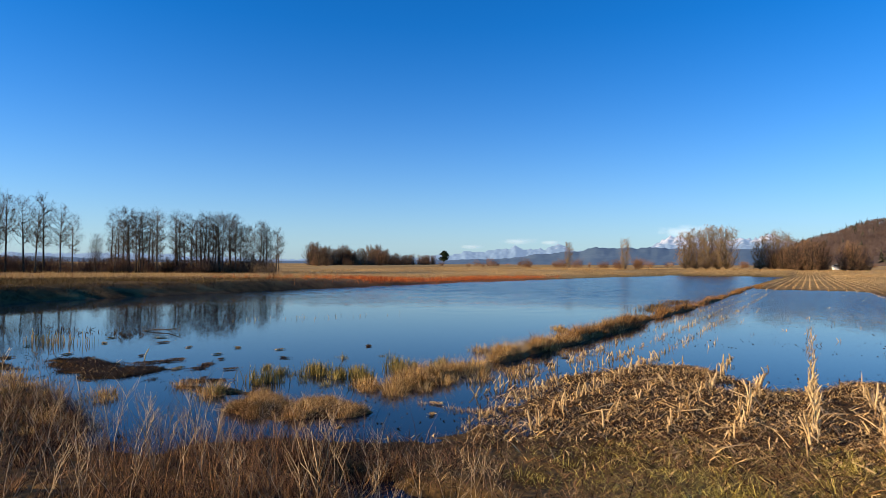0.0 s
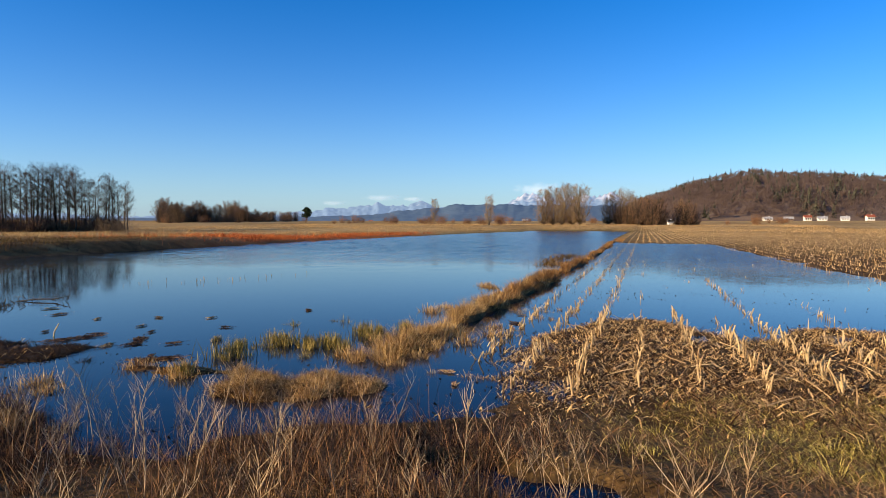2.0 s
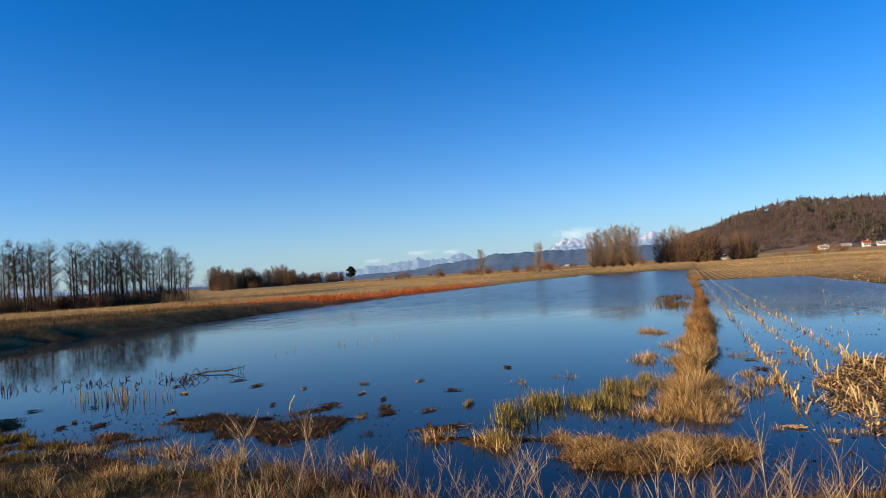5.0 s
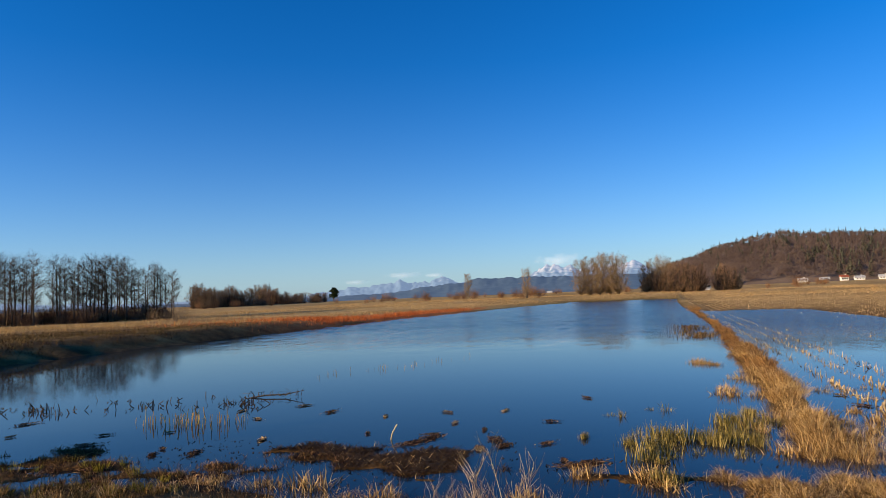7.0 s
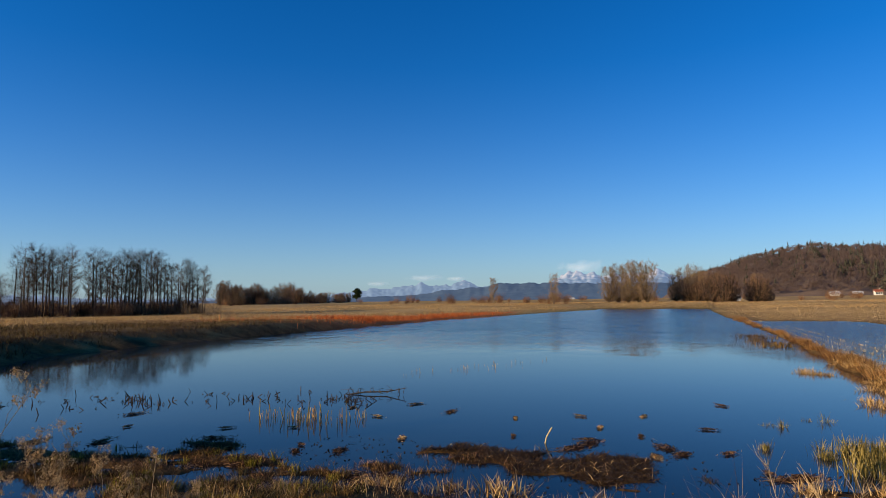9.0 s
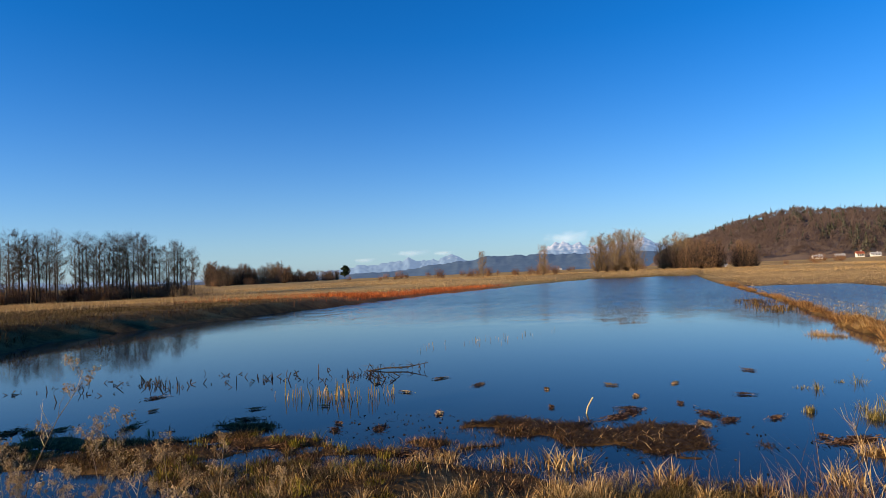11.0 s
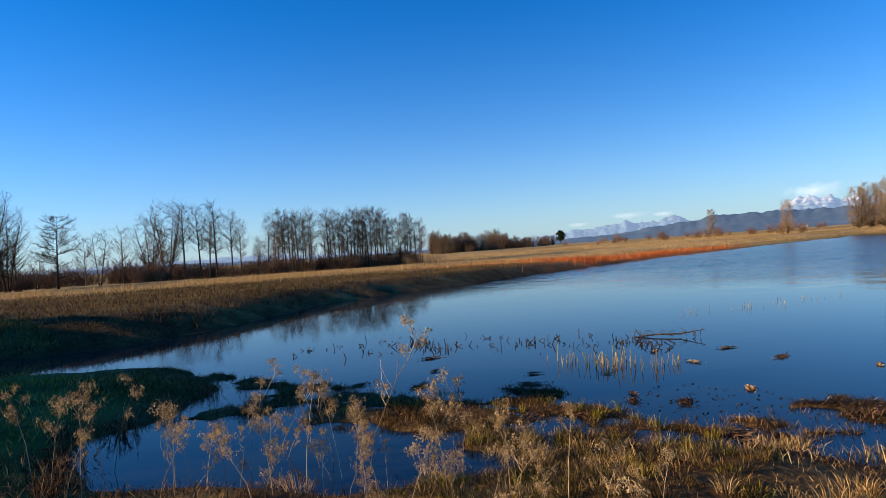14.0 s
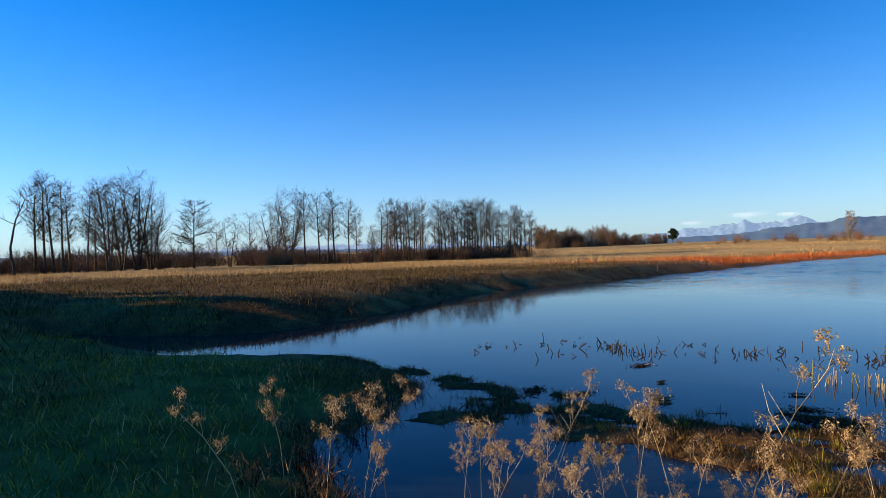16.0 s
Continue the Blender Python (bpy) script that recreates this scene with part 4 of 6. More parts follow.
def build_hill():
    az, ds = np.arange(-3, 48, 0.25), np.concatenate([np.linspace(600, 860, 26), [920, 1000, 1100]])
    ga, gd = np.meshgrid(az, ds)
    gz = hill_z(ga, gd) * np.where(gd > 1050, 0, 1) - 2
    verts = np.stack([-3.5 + gd * np.sin(np.radians(ga)), 0.8 + gd * np.cos(np.radians(ga)), gz + 1.5 * ripple(ga * 8, gd * 0.1, 6, 3)], -1)
    n = len(az)
    a = (np.arange(len(ds) - 1)[:, None] * n + np.arange(n - 1)[None, :]).ravel()
    tris = np.stack([np.stack([a, a + 1, a + n + 1], 1), np.stack([a, a + n + 1, a + n], 1)], 1).reshape(-1, 3)
    tagged(new("backdrop_hill", mesh_of("backdrop_hill", verts, tris, HILLSOIL, True)), "long wooded hill rising behind the village", "hill", kind="structure")
    # its woods: thousands of leafless crowns, each a puff of twigs, and dark conifers along the top
    r = np.random.default_rng(5)
    puffs, dark = Pile(), Pile()
    count = 7600
    a, t = r.uniform(-2, 44, count), r.uniform(0, 1, count) ** 0.8
    d = 625 + 245 * t
    z = hill_z(a, d) - 2
    x, y = -3.5 + d * np.sin(np.radians(a)), 0.8 + d * np.cos(np.radians(a))
    band = ripple(a * 3, d * 0.05, 4, 8)
    for k in range(count):
        c = np.array([x[k], y[k], z[k]])
        conifer = r.uniform() < (0.13 if t[k] > 0.86 else 0.03 + 0.25 * (band[k] > 0.45)) and a[k] < 30
        if conifer:
            h, w = r.uniform(7, 11.5), r.uniform(2.2, 3.4)
            for q in range(22):
                s = (q + 0.5) / 22
                head = r.uniform(0, 2 * np.pi)
                out = np.array([np.cos(head), np.sin(head), 0]) * w * (1.05 - s)
                b = c + (0, 0, h * s)
                dark.add([b + out * 0.1 + (0, 0, h * 0.13), b + out + np.cross(out, (0, 0, 0.6)), b + out - np.cross(out, (0, 0, 0.6)) - (0, 0, 0.6)], [(0, 1, 2)])
        else:
            h, w = r.uniform(6, 10), r.uniform(2.4, 4.0)
            q = r.normal(0, 1, (40, 3))
            q /= np.linalg.norm(q, axis=1, keepdims=True)
            q[:, 2] = np.abs(q[:, 2])
            b = c + q * (w, w, h * 0.5) * r.uniform(0.4, 1.0, (40, 1)) + (0, 0, h * 0.3)
            u = r.normal(0, 0.20, (40, 3))
            v = q * r.uniform(0.3, 0.9, (40, 1)) + (0, 0, 0.8) + r.normal(0, 0.3, (40, 3))
            puffs.add(np.stack([b - u, b + u, b + v], 1), np.arange(120).reshape(-1, 3))
    tagged(new("hill_wood", puffs.mesh("hill_wood", HILLWOOD)), "brown leafless woods covering the hill", "woods", kind="stuff")
    tagged(new("hill_conifers", dark.mesh("hill_conifers", HILLGREEN)), "dark conifers along the top of the hill", "woods", kind="stuff")


def build_distance():
    low = [(-125, 30), (-95, 40), (-80, 30), (-66, 42), (-52, 30), (-40, 34), (-30, 40), (-25, 50), (-21, 72), (-16, 98), (-11, 100), (-7, 92), (-3, 85), (3, 70), (10, 40)]
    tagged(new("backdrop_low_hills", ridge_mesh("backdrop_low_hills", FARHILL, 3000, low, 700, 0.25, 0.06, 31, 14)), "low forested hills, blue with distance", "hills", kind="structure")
    high = [(-130, 30), (-100, 40), (-84, 40), (-72, 70), (-64, 85), (-57, 90), (-52, 78), (-45, 60), (-36, 70), (-31.5, 92), (-29.3, 112), (-28.4, 142), (-27.6, 124), (-26.6, 130), (-25.6, 146), (-24.6, 150), (-23.8, 178), (-23.0, 150), (-22.0, 156), (-21.0, 140), (-20.2, 170), (-19.6, 184), (-18.9, 158),
            (-17.6, 126), (-15, 108), (-13, 122), (-12.2, 150), (-11.5, 182), (-10.9, 196), (-10.3, 222), (-9.7, 232), (-9.0, 214), (-8.4, 218), (-7.5, 190), (-5.5, 205), (-2.9, 222), (0, 180), (4, 120)]
    for n, (a, z, wide, tall) in enumerate(((-9.2, 262, 380, 120), (-23.4, 200, 330, 60), (-20.4, 192, 200, 45), (-27.6, 160, 240, 45))):
        dist = 4560
        x, y = -3.5 + dist * math.sin(radians(a)), 0.8 + dist * math.cos(radians(a))
        u = np.linspace(-1, 1, 9)
        gu, gv = np.meshgrid(u, np.linspace(-1, 1, 5))
        verts = np.stack([gu * wide / 2, 30 * gu**2, gv * tall / 2], -1)
        i = (np.arange(4)[:, None] * 9 + np.arange(8)[None, :]).ravel()
        cloud = new("backdrop_cloud", mesh_of("backdrop_cloud", verts, np.stack([np.stack([i, i + 1, i + 10], 1), np.stack([i, i + 10, i + 9], 1)], 1), CLOUD, True))
        cloud.matrix_basis = pose(x, y, z, 0, 0, -a)
        cloud.visible_shadow = False
        tagged(cloud, "thin white cloud over the mountain tops", "cloud", kind="structure")
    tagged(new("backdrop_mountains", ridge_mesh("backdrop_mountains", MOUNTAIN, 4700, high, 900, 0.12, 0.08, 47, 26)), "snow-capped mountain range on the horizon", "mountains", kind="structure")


def house(x, y, turn, wide, deep, high, roof_mat, wall_mat, chimney=True):
    """A gabled farmhouse: walls, roof with eaves, windows, door and chimney."""
    ob = new("house")
    z = float(ground_z(np.array([x]), np.array([y]))[0])
    ridge = high + deep * 0.34

    def box(pile, x0, x1, y0, y1, z0, z1):
        v = [(a, b, c) for c in (z0, z1) for a, b in ((x0, y0), (x1, y0), (x1, y1), (x0, y1))]
        pile.add(v, [(0, 2, 1), (0, 3, 2), (4, 5, 6), (4, 6, 7), (0, 1, 5), (0, 5, 4), (1, 2, 6), (1, 6, 5), (2, 3, 7), (2, 7, 6), (3, 0, 4), (3, 4, 7)])

    walls = Pile()
    box(walls, -wide / 2, wide / 2, -deep / 2, deep / 2, -0.6, high)
    for s in (-1, 1):
        walls.add([(s * wide / 2, -deep / 2, high), (s * wide / 2, deep / 2, high), (s * wide / 2, 0, ridge)], [(0, 1, 2)])
    part("wall", walls.mesh("wall", wall_mat), ob)
    roof = Pile()
    for s in (-1, 1):
        e, w2 = s * (deep / 2 + 0.6), wide / 2 + 0.5
        low, up = high - 0.25, ridge + 0.12
        v = [(-w2, e, low), (w2, e, low), (w2, 0, up), (-w2, 0, up), (-w2, e, low + 0.25), (w2, e, low + 0.25), (w2, 0, up + 0.25), (-w2, 0, up + 0.25)]
        roof.add(v, [(0, 2, 1), (0, 3, 2), (4, 5, 6), (4, 6, 7), (0, 1, 5), (0, 5, 4), (1, 2, 6), (1, 6, 5), (3, 0, 4), (3, 4, 7)])
    part("roof", roof.mesh("roof", roof_mat), ob)
    if chimney:
        c = Pile()
        box(c, wide * 0.18, wide * 0.18 + 0.7, 0.4, 1.1, high, ridge + 0.9)
        part("chimney", c.mesh("chimney", wall_mat), ob)
    rows = 2 if high > 4.5 else 1
    for floor_n in range(rows):
        for k in range(3):
            p, cx = Pile(), wide * (-0.3 + 0.3 * k)
            box(p, cx - 0.6, cx + 0.6, -deep / 2 - 0.06, -deep / 2 + 0.02, 1.0 + 2.8 * floor_n, 2.4 + 2.8 * floor_n)
            part("window", p.mesh("window", PANE), ob)
    ob.matrix_basis = pose(x, y, z, 0, 0, turn)
    return ob


def build_village():
    homes = [(10.1, 590, 8, 10, 7, 2.3, GREYROOF, PLASTER, "white farmhouse with a grey roof"), (11.6, 600, -5, 10, 7, 2.4, GREYROOF, HILLSOIL, "low brown barn with a grey roof"), (12.9, 615, 4, 8, 7, 4.2, TILE, PLASTER, "tall white house with a red tiled roof"),
             (13.9, 605, 0, 10, 7, 2.5, GREYROOF, PLASTER, "long low white building with a grey roof"), (15.4, 612, -8, 9, 7, 2.6, GREYROOF, PLASTER, "white house with a pale roof"), (17.0, 600, 6, 8, 7, 4.2, TILE, PLASTER, "white house with a red tiled roof"),
             (18.9, 600, -4, 9, 7, 2.6, TILE, PLASTER, "low white house with a red tiled roof"), (20.0, 560, 80, 8, 8, 5.4, GREYROOF, PLASTER, "tall white house with a pale gable"), (3.0, 330, 20, 3.0, 3, 1.5, GREYROOF, PLASTER, "small white shed among the willows"),
             (-10.2, 1500, 0, 18, 14, 8, GREYROOF, PLASTER, "white building far off on the plain"), (-24.3, 1350, 0, 12, 10, 5, TILE, PLASTER, "small far house with a red roof")]
    for a, d, turn, wide, deep, high, roof_mat, wall_mat, label in homes:
        x, y = -3.5 + d * math.sin(radians(a)), 0.8 + d * math.cos(radians(a))
        tagged(house(x, y, turn, wide * 0.66, deep * 0.62, high * 0.72, roof_mat, wall_mat), label, "house", "houses below the hill")


def build_shading_trees():
    """Unseen trees added behind the path, to shade the turf where the walk ends."""
    trees = [tagged(needle_tree("hedge_tree", 210 + n, 9.5, 6.0, 0.05), "unseen dense dark evergreen tree added behind the path for its shade", "tree") for n in range(2)]
    plant(trees, [(n % 2, x, y, s, 0) for n, (x, y, s) in enumerate(((-32.6, -7.2, 0.60), (-31.0, -7.4, 0.6), (-34.6, -8.2, 0.70), (-37.6, -7.6, 0.72), (-39.3, -5.9, 0.78), (-43.1, -5.9, 0.95), (-45.6, -8.0, 1.05), (-47.8, -6.7, 1.0), (-50.4, -8.6, 1.05), (-52.8, -7.1, 1.0), (-40.5, -9.8, 0.85), (-57, -10.0, 1.0), (-61.5, -11.2, 1.05), (-66, -12.4, 1.1), (-71, -15, 1.1), (-76, -17.5, 1.1), (-54.5, -10.5, 1.0), *((-35.0 - 1.9 * k, -8.8 - 0.06 * k, 0.86 + 0.07 * math.sin(2.3 * k)) for k in range(4, 15))))], "trees behind the path")
    # unseen low row, its height set to shade the turf but not the weed tops
    low = [tagged(needle_tree("hedge_shrub", 220 + n, 4.8, 3.8, 0.05, True), "unseen low dense evergreen shrub added behind the path for its shade", "shrub") for n in range(2)]
    plant(low, [(n % 2, -30.4 + 1.25 * n, -7.3 - 0.17 * n, 0.85, 0) for n in range(10)] + [(n % 2, -34.4 - 1.3 * n, -9.0, 1.26 + 0.02 * n, 0) for n in range(11)], "hedge behind the path")


build_distance()
build_hill()
build_shading_trees()
build_village()
build_groves()
build_far_trees()


# ---- meadow, bank and dike growth ----
def tufts(centres, radius, height, count, wide=0.006, flop=1.2):
    """Tussocks: blades that rise from each centre and fall outwards."""
    m = len(centres)
    radius, height = rng.uniform(*radius, m), rng.uniform(*height, m)
    pick = np.repeat(np.arange(m), count)
    n = len(pick)
    rho, head = np.sqrt(rng.uniform(0, 1, n)), rng.uniform(0, 2 * np.pi, n)
    off = np.stack([np.cos(head), np.sin(head)], 1) * (rho * radius[pick] * 0.6)[:, None]
    at = np.asarray(centres)[pick].copy()
    at[:, :2] += off
    tall = height[pick] * rng.uniform(0.45, 1.15, n) * (1 - 0.3 * rho)
    return blades(at, tall, rng.uniform(0.5, 1.4, n) * wide, 0.1 + flop * rho * rng.uniform(0.3, 1.6, n), 0.5, head)


def build_grass():
    def wet(z, low=0.0, high=0.06):
        return step(low, high, z)

    def sizes(n, low, high):
        return rng.uniform(low, high, n)

    # near bank: brown withered weeds and grass, thick at the start of the walk
    p = scatter(80000, -12.5, 2.6, 2.2, 8.2, lambda x, y, z: wet(z, -0.05, 0.05) * (0.35 * step(-7, -5, x) + 0.65 * step(-0.2, 0.4, ripple(x, y, 0.9, 30)) * (0.55 + 0.45 * step(-7, -5, x))) * step(2.8, 0.8, x + 0.5 * (y - 5)))
    n = len(p)
    stuff("bank_grass", "brown withered grass and weed litter on the near bank", "grass", BROWN, blades(p, sizes(n, 0.05, 0.28) * (1 - 0.45 * step(-4.5, -6.5, p[:, 0])) * (1 + 0.5 * ripple(p[:, 0], p[:, 1], 0.5, 61)), sizes(n, 0.003, 0.008), sizes(n, 0.3, 4.5)))
    p = scatter(8000, -12.5, 1.5, 4.5, 8.3, lambda x, y, z: wet(z, -0.02, 0.03) * step(-0.1, 0.5, ripple(x, y, 0.7, 31)) * (0.25 + 0.75 * step(-3, -6, x)))
    n = len(p)
    stuff("bank_straw", "tufts of golden dry grass on the near bank", "grass", STRAW, blades(p, sizes(n, 0.08, 0.26) * (1 - 0.3 * step(-4.5, -6.5, p[:, 0])), sizes(n, 0.003, 0.008), sizes(n, 0.3, 1.6)))
    p = scatter(11000, -7.5, 2.4, 3.8, 7.4, lambda x, y, z: wet(z, -0.08, 0.0) * step(-0.25, 0.35, ripple(x, y, 1.4, 47)) * step(2.6, 1.0, x))
    n = len(p)
    stuff("dry_stems", "thin tan withered stems crowding the near bank", "weeds", BROWN, blades(p, 0.12 + 0.62 * sizes(n, 0, 1) ** 2.2 * (1 + 0.5 * ripple(p[:, 0], p[:, 1], 0.6, 62)), sizes(n, 0.0025, 0.005), sizes(n, 0.05, 1.1), 0.5))
    c = scatter(760, -6.5, 2.4, 3.6, 7.4, lambda x, y, z: wet(z, -0.08, -0.02) * step(-0.3, 0.3, ripple(x, y, 1.1, 63)) * step(2.8, 1.2, x))
    stuff("weed_tussocks", "brown withered tussocks on the near bank", "grass", BROWN, tufts(c, (0.10, 0.32), (0.06, 0.24), 110, 0.0045, 1.6))
    c = scatter(260, -12.5, -3.6, 5.6, 7.7, lambda x, y, z: wet(z, -0.10, -0.04) * step(-3.6, -5.2, x - 0.3 * (y - 7)) * step(0.3, 0.15, z) * step(-0.1, 0.5, ripple(x, y, 1.0, 64)))
    stuff("golden_tussocks", "golden dry grass tussocks along the water's edge", "grass", STRAW, tufts(c, (0.08, 0.24), (0.08, 0.27), 90, 0.005))
    c = scatter(330, -17.2, -9.6, 3.9, 8.2, lambda x, y, z: wet(z, -0.10, -0.02) * step(0.35, 0.2, z) * step(-0.2, 0.4, ripple(x, y, 0.9, 65)))
    stuff("marsh_tussocks", "dark marsh grass tussocks in the shallows", "grass", DARKGRASS, tufts(c, (0.10, 0.28), (0.05, 0.17), 90, 0.006, 1.8))
    c = scatter(60, -14.6, -9.6, 3.9, 6.8, lambda x, y, z: wet(z, -0.12, -0.02) * step(-0.3, 0.4, ripple(x, y, 1.2, 66)))
    stuff("dry_bank_tussocks", "tan dry tussocks among the weeds", "grass", STRAW, tufts(c, (0.10, 0.26), (0.08, 0.28), 100, 0.004))
    c = scatter(110, -15.0, -9.6, 4.2, 8.0, lambda x, y, z: wet(z, -0.10, -0.02) * step(0.25, 0.12, z))
    stuff("green_shoots", "fresh green grass shoots in the shallows", "grass", GREEN, tufts(c, (0.08, 0.20), (0.08, 0.20), 40, 0.006, 0.7))
    c = scatter(260, -1.5, 0.3, 9.4, 19, lambda x, y, z: step(-0.2, 0.5, ripple(x, y, 0.8, 69)) * step(19, 12, y))
    c[:, 2] = np.maximum(c[:, 2], -0.02)
    stuff("drowned_straw", "straw tufts standing in water beside the corn rows", "straw", STRAW, tufts(c, (0.06, 0.18), (0.05, 0.20), 40, 0.006))
    c = scatter(210, -3.1, -1.5, 9.9, 12.9, lambda x, y, z: np.exp(-(((x + 2.35) / 0.5) ** 2)) * step(13.2, 11.5, y) * (0.3 + 0.7 * step(-0.3, 0.3, ripple(x, y, 0.8, 92))))
    c[:, 2] = np.maximum(c[:, 2], 0.0)
    stuff("fluffy_tussocks", "pale fluffy grass tussocks at the end of the dike", "grass", STRAW, tufts(c, (0.10, 0.30), (0.14, 0.42), 110, 0.0045, 1.3))
    c = scatter(150, -5.6, -2.5, 9.4, 13.6, lambda x, y, z: step(-0.1, 0.4, ripple(x, y, 0.9, 93)) * step(-5.8, -3.6, x))
    c[:, 2] = np.maximum(c[:, 2], -0.02)
    stuff("shallow_reeds", "low olive reeds scattered in the shallows by the dike", "reeds", OLIVE, tufts(c, (0.05, 0.20), (0.06, 0.26), 40, 0.007, 0.8))
    c = scatter(760, -12.6, -4.6, 4.6, 7.8, lambda x, y, z: wet(z, -0.08, -0.02) * step(-0.2, 0.4, ripple(x, y, 1.1, 94)))
    stuff("olive_tussocks", "dull olive grass tussocks along the near bank", "grass", DULLGREEN, tufts(c, (0.08, 0.26), (0.06, 0.20), 80, 0.005, 1.5))
    # matted straw and mud islands
    p = scatter(24000, -4.2, -0.9, 7.6, 9.8, lambda x, y, z: wet(z, 0.005, 0.04))
    n = len(p)
    stuff("matted_straw", "matted golden straw lying in shallow water", "straw", STRAW, blades(p, sizes(n, 0.08, 0.26), sizes(n, 0.003, 0.008), sizes(n, 0.7, 9), 0.3))
    c = scatter(150, -3.7, -1.3, 7.8, 9.1, lambda x, y, z: wet(z, 0.0, 0.04))
    stuff("straw_tussocks", "golden straw tussocks on the matted island", "straw", STRAW, tufts(c, (0.08, 0.24), (0.08, 0.22), 80, 0.0045, 2.0))
    # pale green and yellow grass at the field edge
    p = scatter(76000, -0.6, 9.5, 3.5, 10.6, lambda x, y, z: step(-0.35, 0.25, ripple(x, y, 1.5, 33)) * step(10.4, 8.8, y) * wet(z, 0.0, 0.05) * step(0.9, 3.0, x + 0.4 * (y - 7)))
    n = len(p)
    stuff("field_edge_grass", "flattened yellow-green grass at the field edge", "grass", YELLOWGREEN, blades(p, sizes(n, 0.06, 0.22), sizes(n, 0.003, 0.007), sizes(n, 1.4, 9.0), 0.1))
    c = scatter(300, -0.4, 9.0, 3.6, 10.0, lambda x, y, z: step(-0.3, 0.3, ripple(x, y, 1.5, 33)) * wet(z, 0.0, 0.05) * step(0.9, 3.0, x + 0.4 * (y - 7)))
    stuff("field_edge_tussocks", "yellow-green grass tussocks at the field edge", "grass", YELLOWGREEN, tufts(c, (0.18, 0.45), (0.08, 0.24), 130, 0.0045, 3.4))
    p = scatter(80000, -0.6, 9.5, 3.5, 10.4, lambda x, y, z: (0.45 + 0.55 * step(-0.5, 0.4, ripple(x, y, 1.1, 35))) * wet(z, 0.0, 0.05))
    n = len(p)
    stuff("field_edge_weeds", "brown withered tufts at the field edge", "grass", BROWN, blades(p, sizes(n, 0.06, 0.28), sizes(n, 0.003, 0.010), sizes(n, 1.2, 9)))
    p = scatter(62000, -0.8, 9.5, 3.6, 10.6, lambda x, y, z: step(-0.1, 0.5, ripple(x, y, 0.8, 90)) * wet(z, -0.02, 0.04))
    n = len(p)
    stuff("field_edge_straw", "tangled dry straw lying over the field edge", "straw", STRAW, blades(p, sizes(n, 0.08, 0.30), sizes(n, 0.003, 0.008), sizes(n, 1.6, 12), 0.1))
    # turf and tussocks where the walk ends
    p = scatter(36000, -34, -10.5, -2.0, 7.4, lambda x, y, z: wet(z, 0.06, 0.18) * step(-9.5, -13, x) * (0.5 + 0.5 * step(-0.3, 0.3, ripple(x, y, 1.5, 36))))
    n = len(p)
    stuff("turf", "short green winter turf beside the inlet", "grass", GREEN, blades(p, sizes(n, 0.05, 0.20), sizes(n, 0.006, 0.014), sizes(n, 0.3, 1.2)))
    p = scatter(46000, -26, -9.5, -1.5, 6.5, lambda x, y, z: wet(z, 0.0, 0.06) * step(0.0, 0.5, ripple(x, y, 1.8, 37)))
    n = len(p)
    stuff("tussocks", "dull tussocks of withered bank grass", "grass", DARKGRASS, blades(p, sizes(n, 0.08, 0.34), sizes(n, 0.004, 0.010), sizes(n, 0.4, 2.2)))
    p = scatter(9000, -26, -10.5, -2.0, 6.8, lambda x, y, z: wet(z, 0.06, 0.2) * (0.15 + 0.85 * step(0.0, 0.5, ripple(x, y, 1.1, 95))))
    n = len(p)
    stuff("turf_straw", "pale dry blades standing in the winter turf", "grass", STRAW, blades(p, sizes(n, 0.08, 0.30), sizes(n, 0.004, 0.008), sizes(n, 0.4, 2.2)))
    # marsh strip in the shallows
    p = scatter(30000, -22, -9, 5.6, 9.0, lambda x, y, z: wet(z, -0.06, 0.01) * step(0.25, 0.0, z) * (0.3 + 0.7 * step(-0.2, 0.4, ripple(x, y, 0.6, 38))))
    n = len(p)
    stuff("marsh_grass", "dark marsh grass standing in the shallows", "grass", DARKGRASS, blades(p, sizes(n, 0.03, 0.13), sizes(n, 0.005, 0.011), sizes(n, 0.4, 2.6)))
    p = scatter(60000, -20, -8.5, 2.2, 9.0, lambda x, y, z: step(0.10, 0.03, np.abs(z - 0.02)) * (0.4 + 0.6 * step(-0.2, 0.4, ripple(x, y, 0.5, 46))))
    n = len(p)
    stuff("shore_sedge", "withered sedge hanging over the water's edge", "grass", BROWN, blades(p, sizes(n, 0.03, 0.15), sizes(n, 0.004, 0.010), sizes(n, 0.5, 3.0)))
    # dike: golden near, russet further along
    p = scatter(22000, -2.9, -1.2, 9.9, 24, lambda x, y, z: step(0.0, 0.12, z) * step(26, 12, y) * np.exp(-((dike_side(x, y) / 0.4) ** 2)) * (0.55 + 0.45 * step(-0.3, 0.3, ripple(x, y, 1.2, 39))))
    n = len(p)
    stuff("dike_straw", "golden dry grass on the low dike", "grass", STRAW, blades(p, sizes(n, 0.08, 0.34) * (1 + 0.85 * ripple(p[:, 0], p[:, 1], 0.6, 44)), sizes(n, 0.003, 0.008), sizes(n, 0.3, 2.6), 0.5))
    c = scatter(900, -2.9, -1.2, 10.0, 26, lambda x, y, z: step(-0.08, 0.04, z) * step(28, 14, y) * np.exp(-((dike_side(x, y) / 0.42) ** 2)) * (0.35 + 0.65 * step(-0.2, 0.4, ripple(x, y, 1.1, 91))))
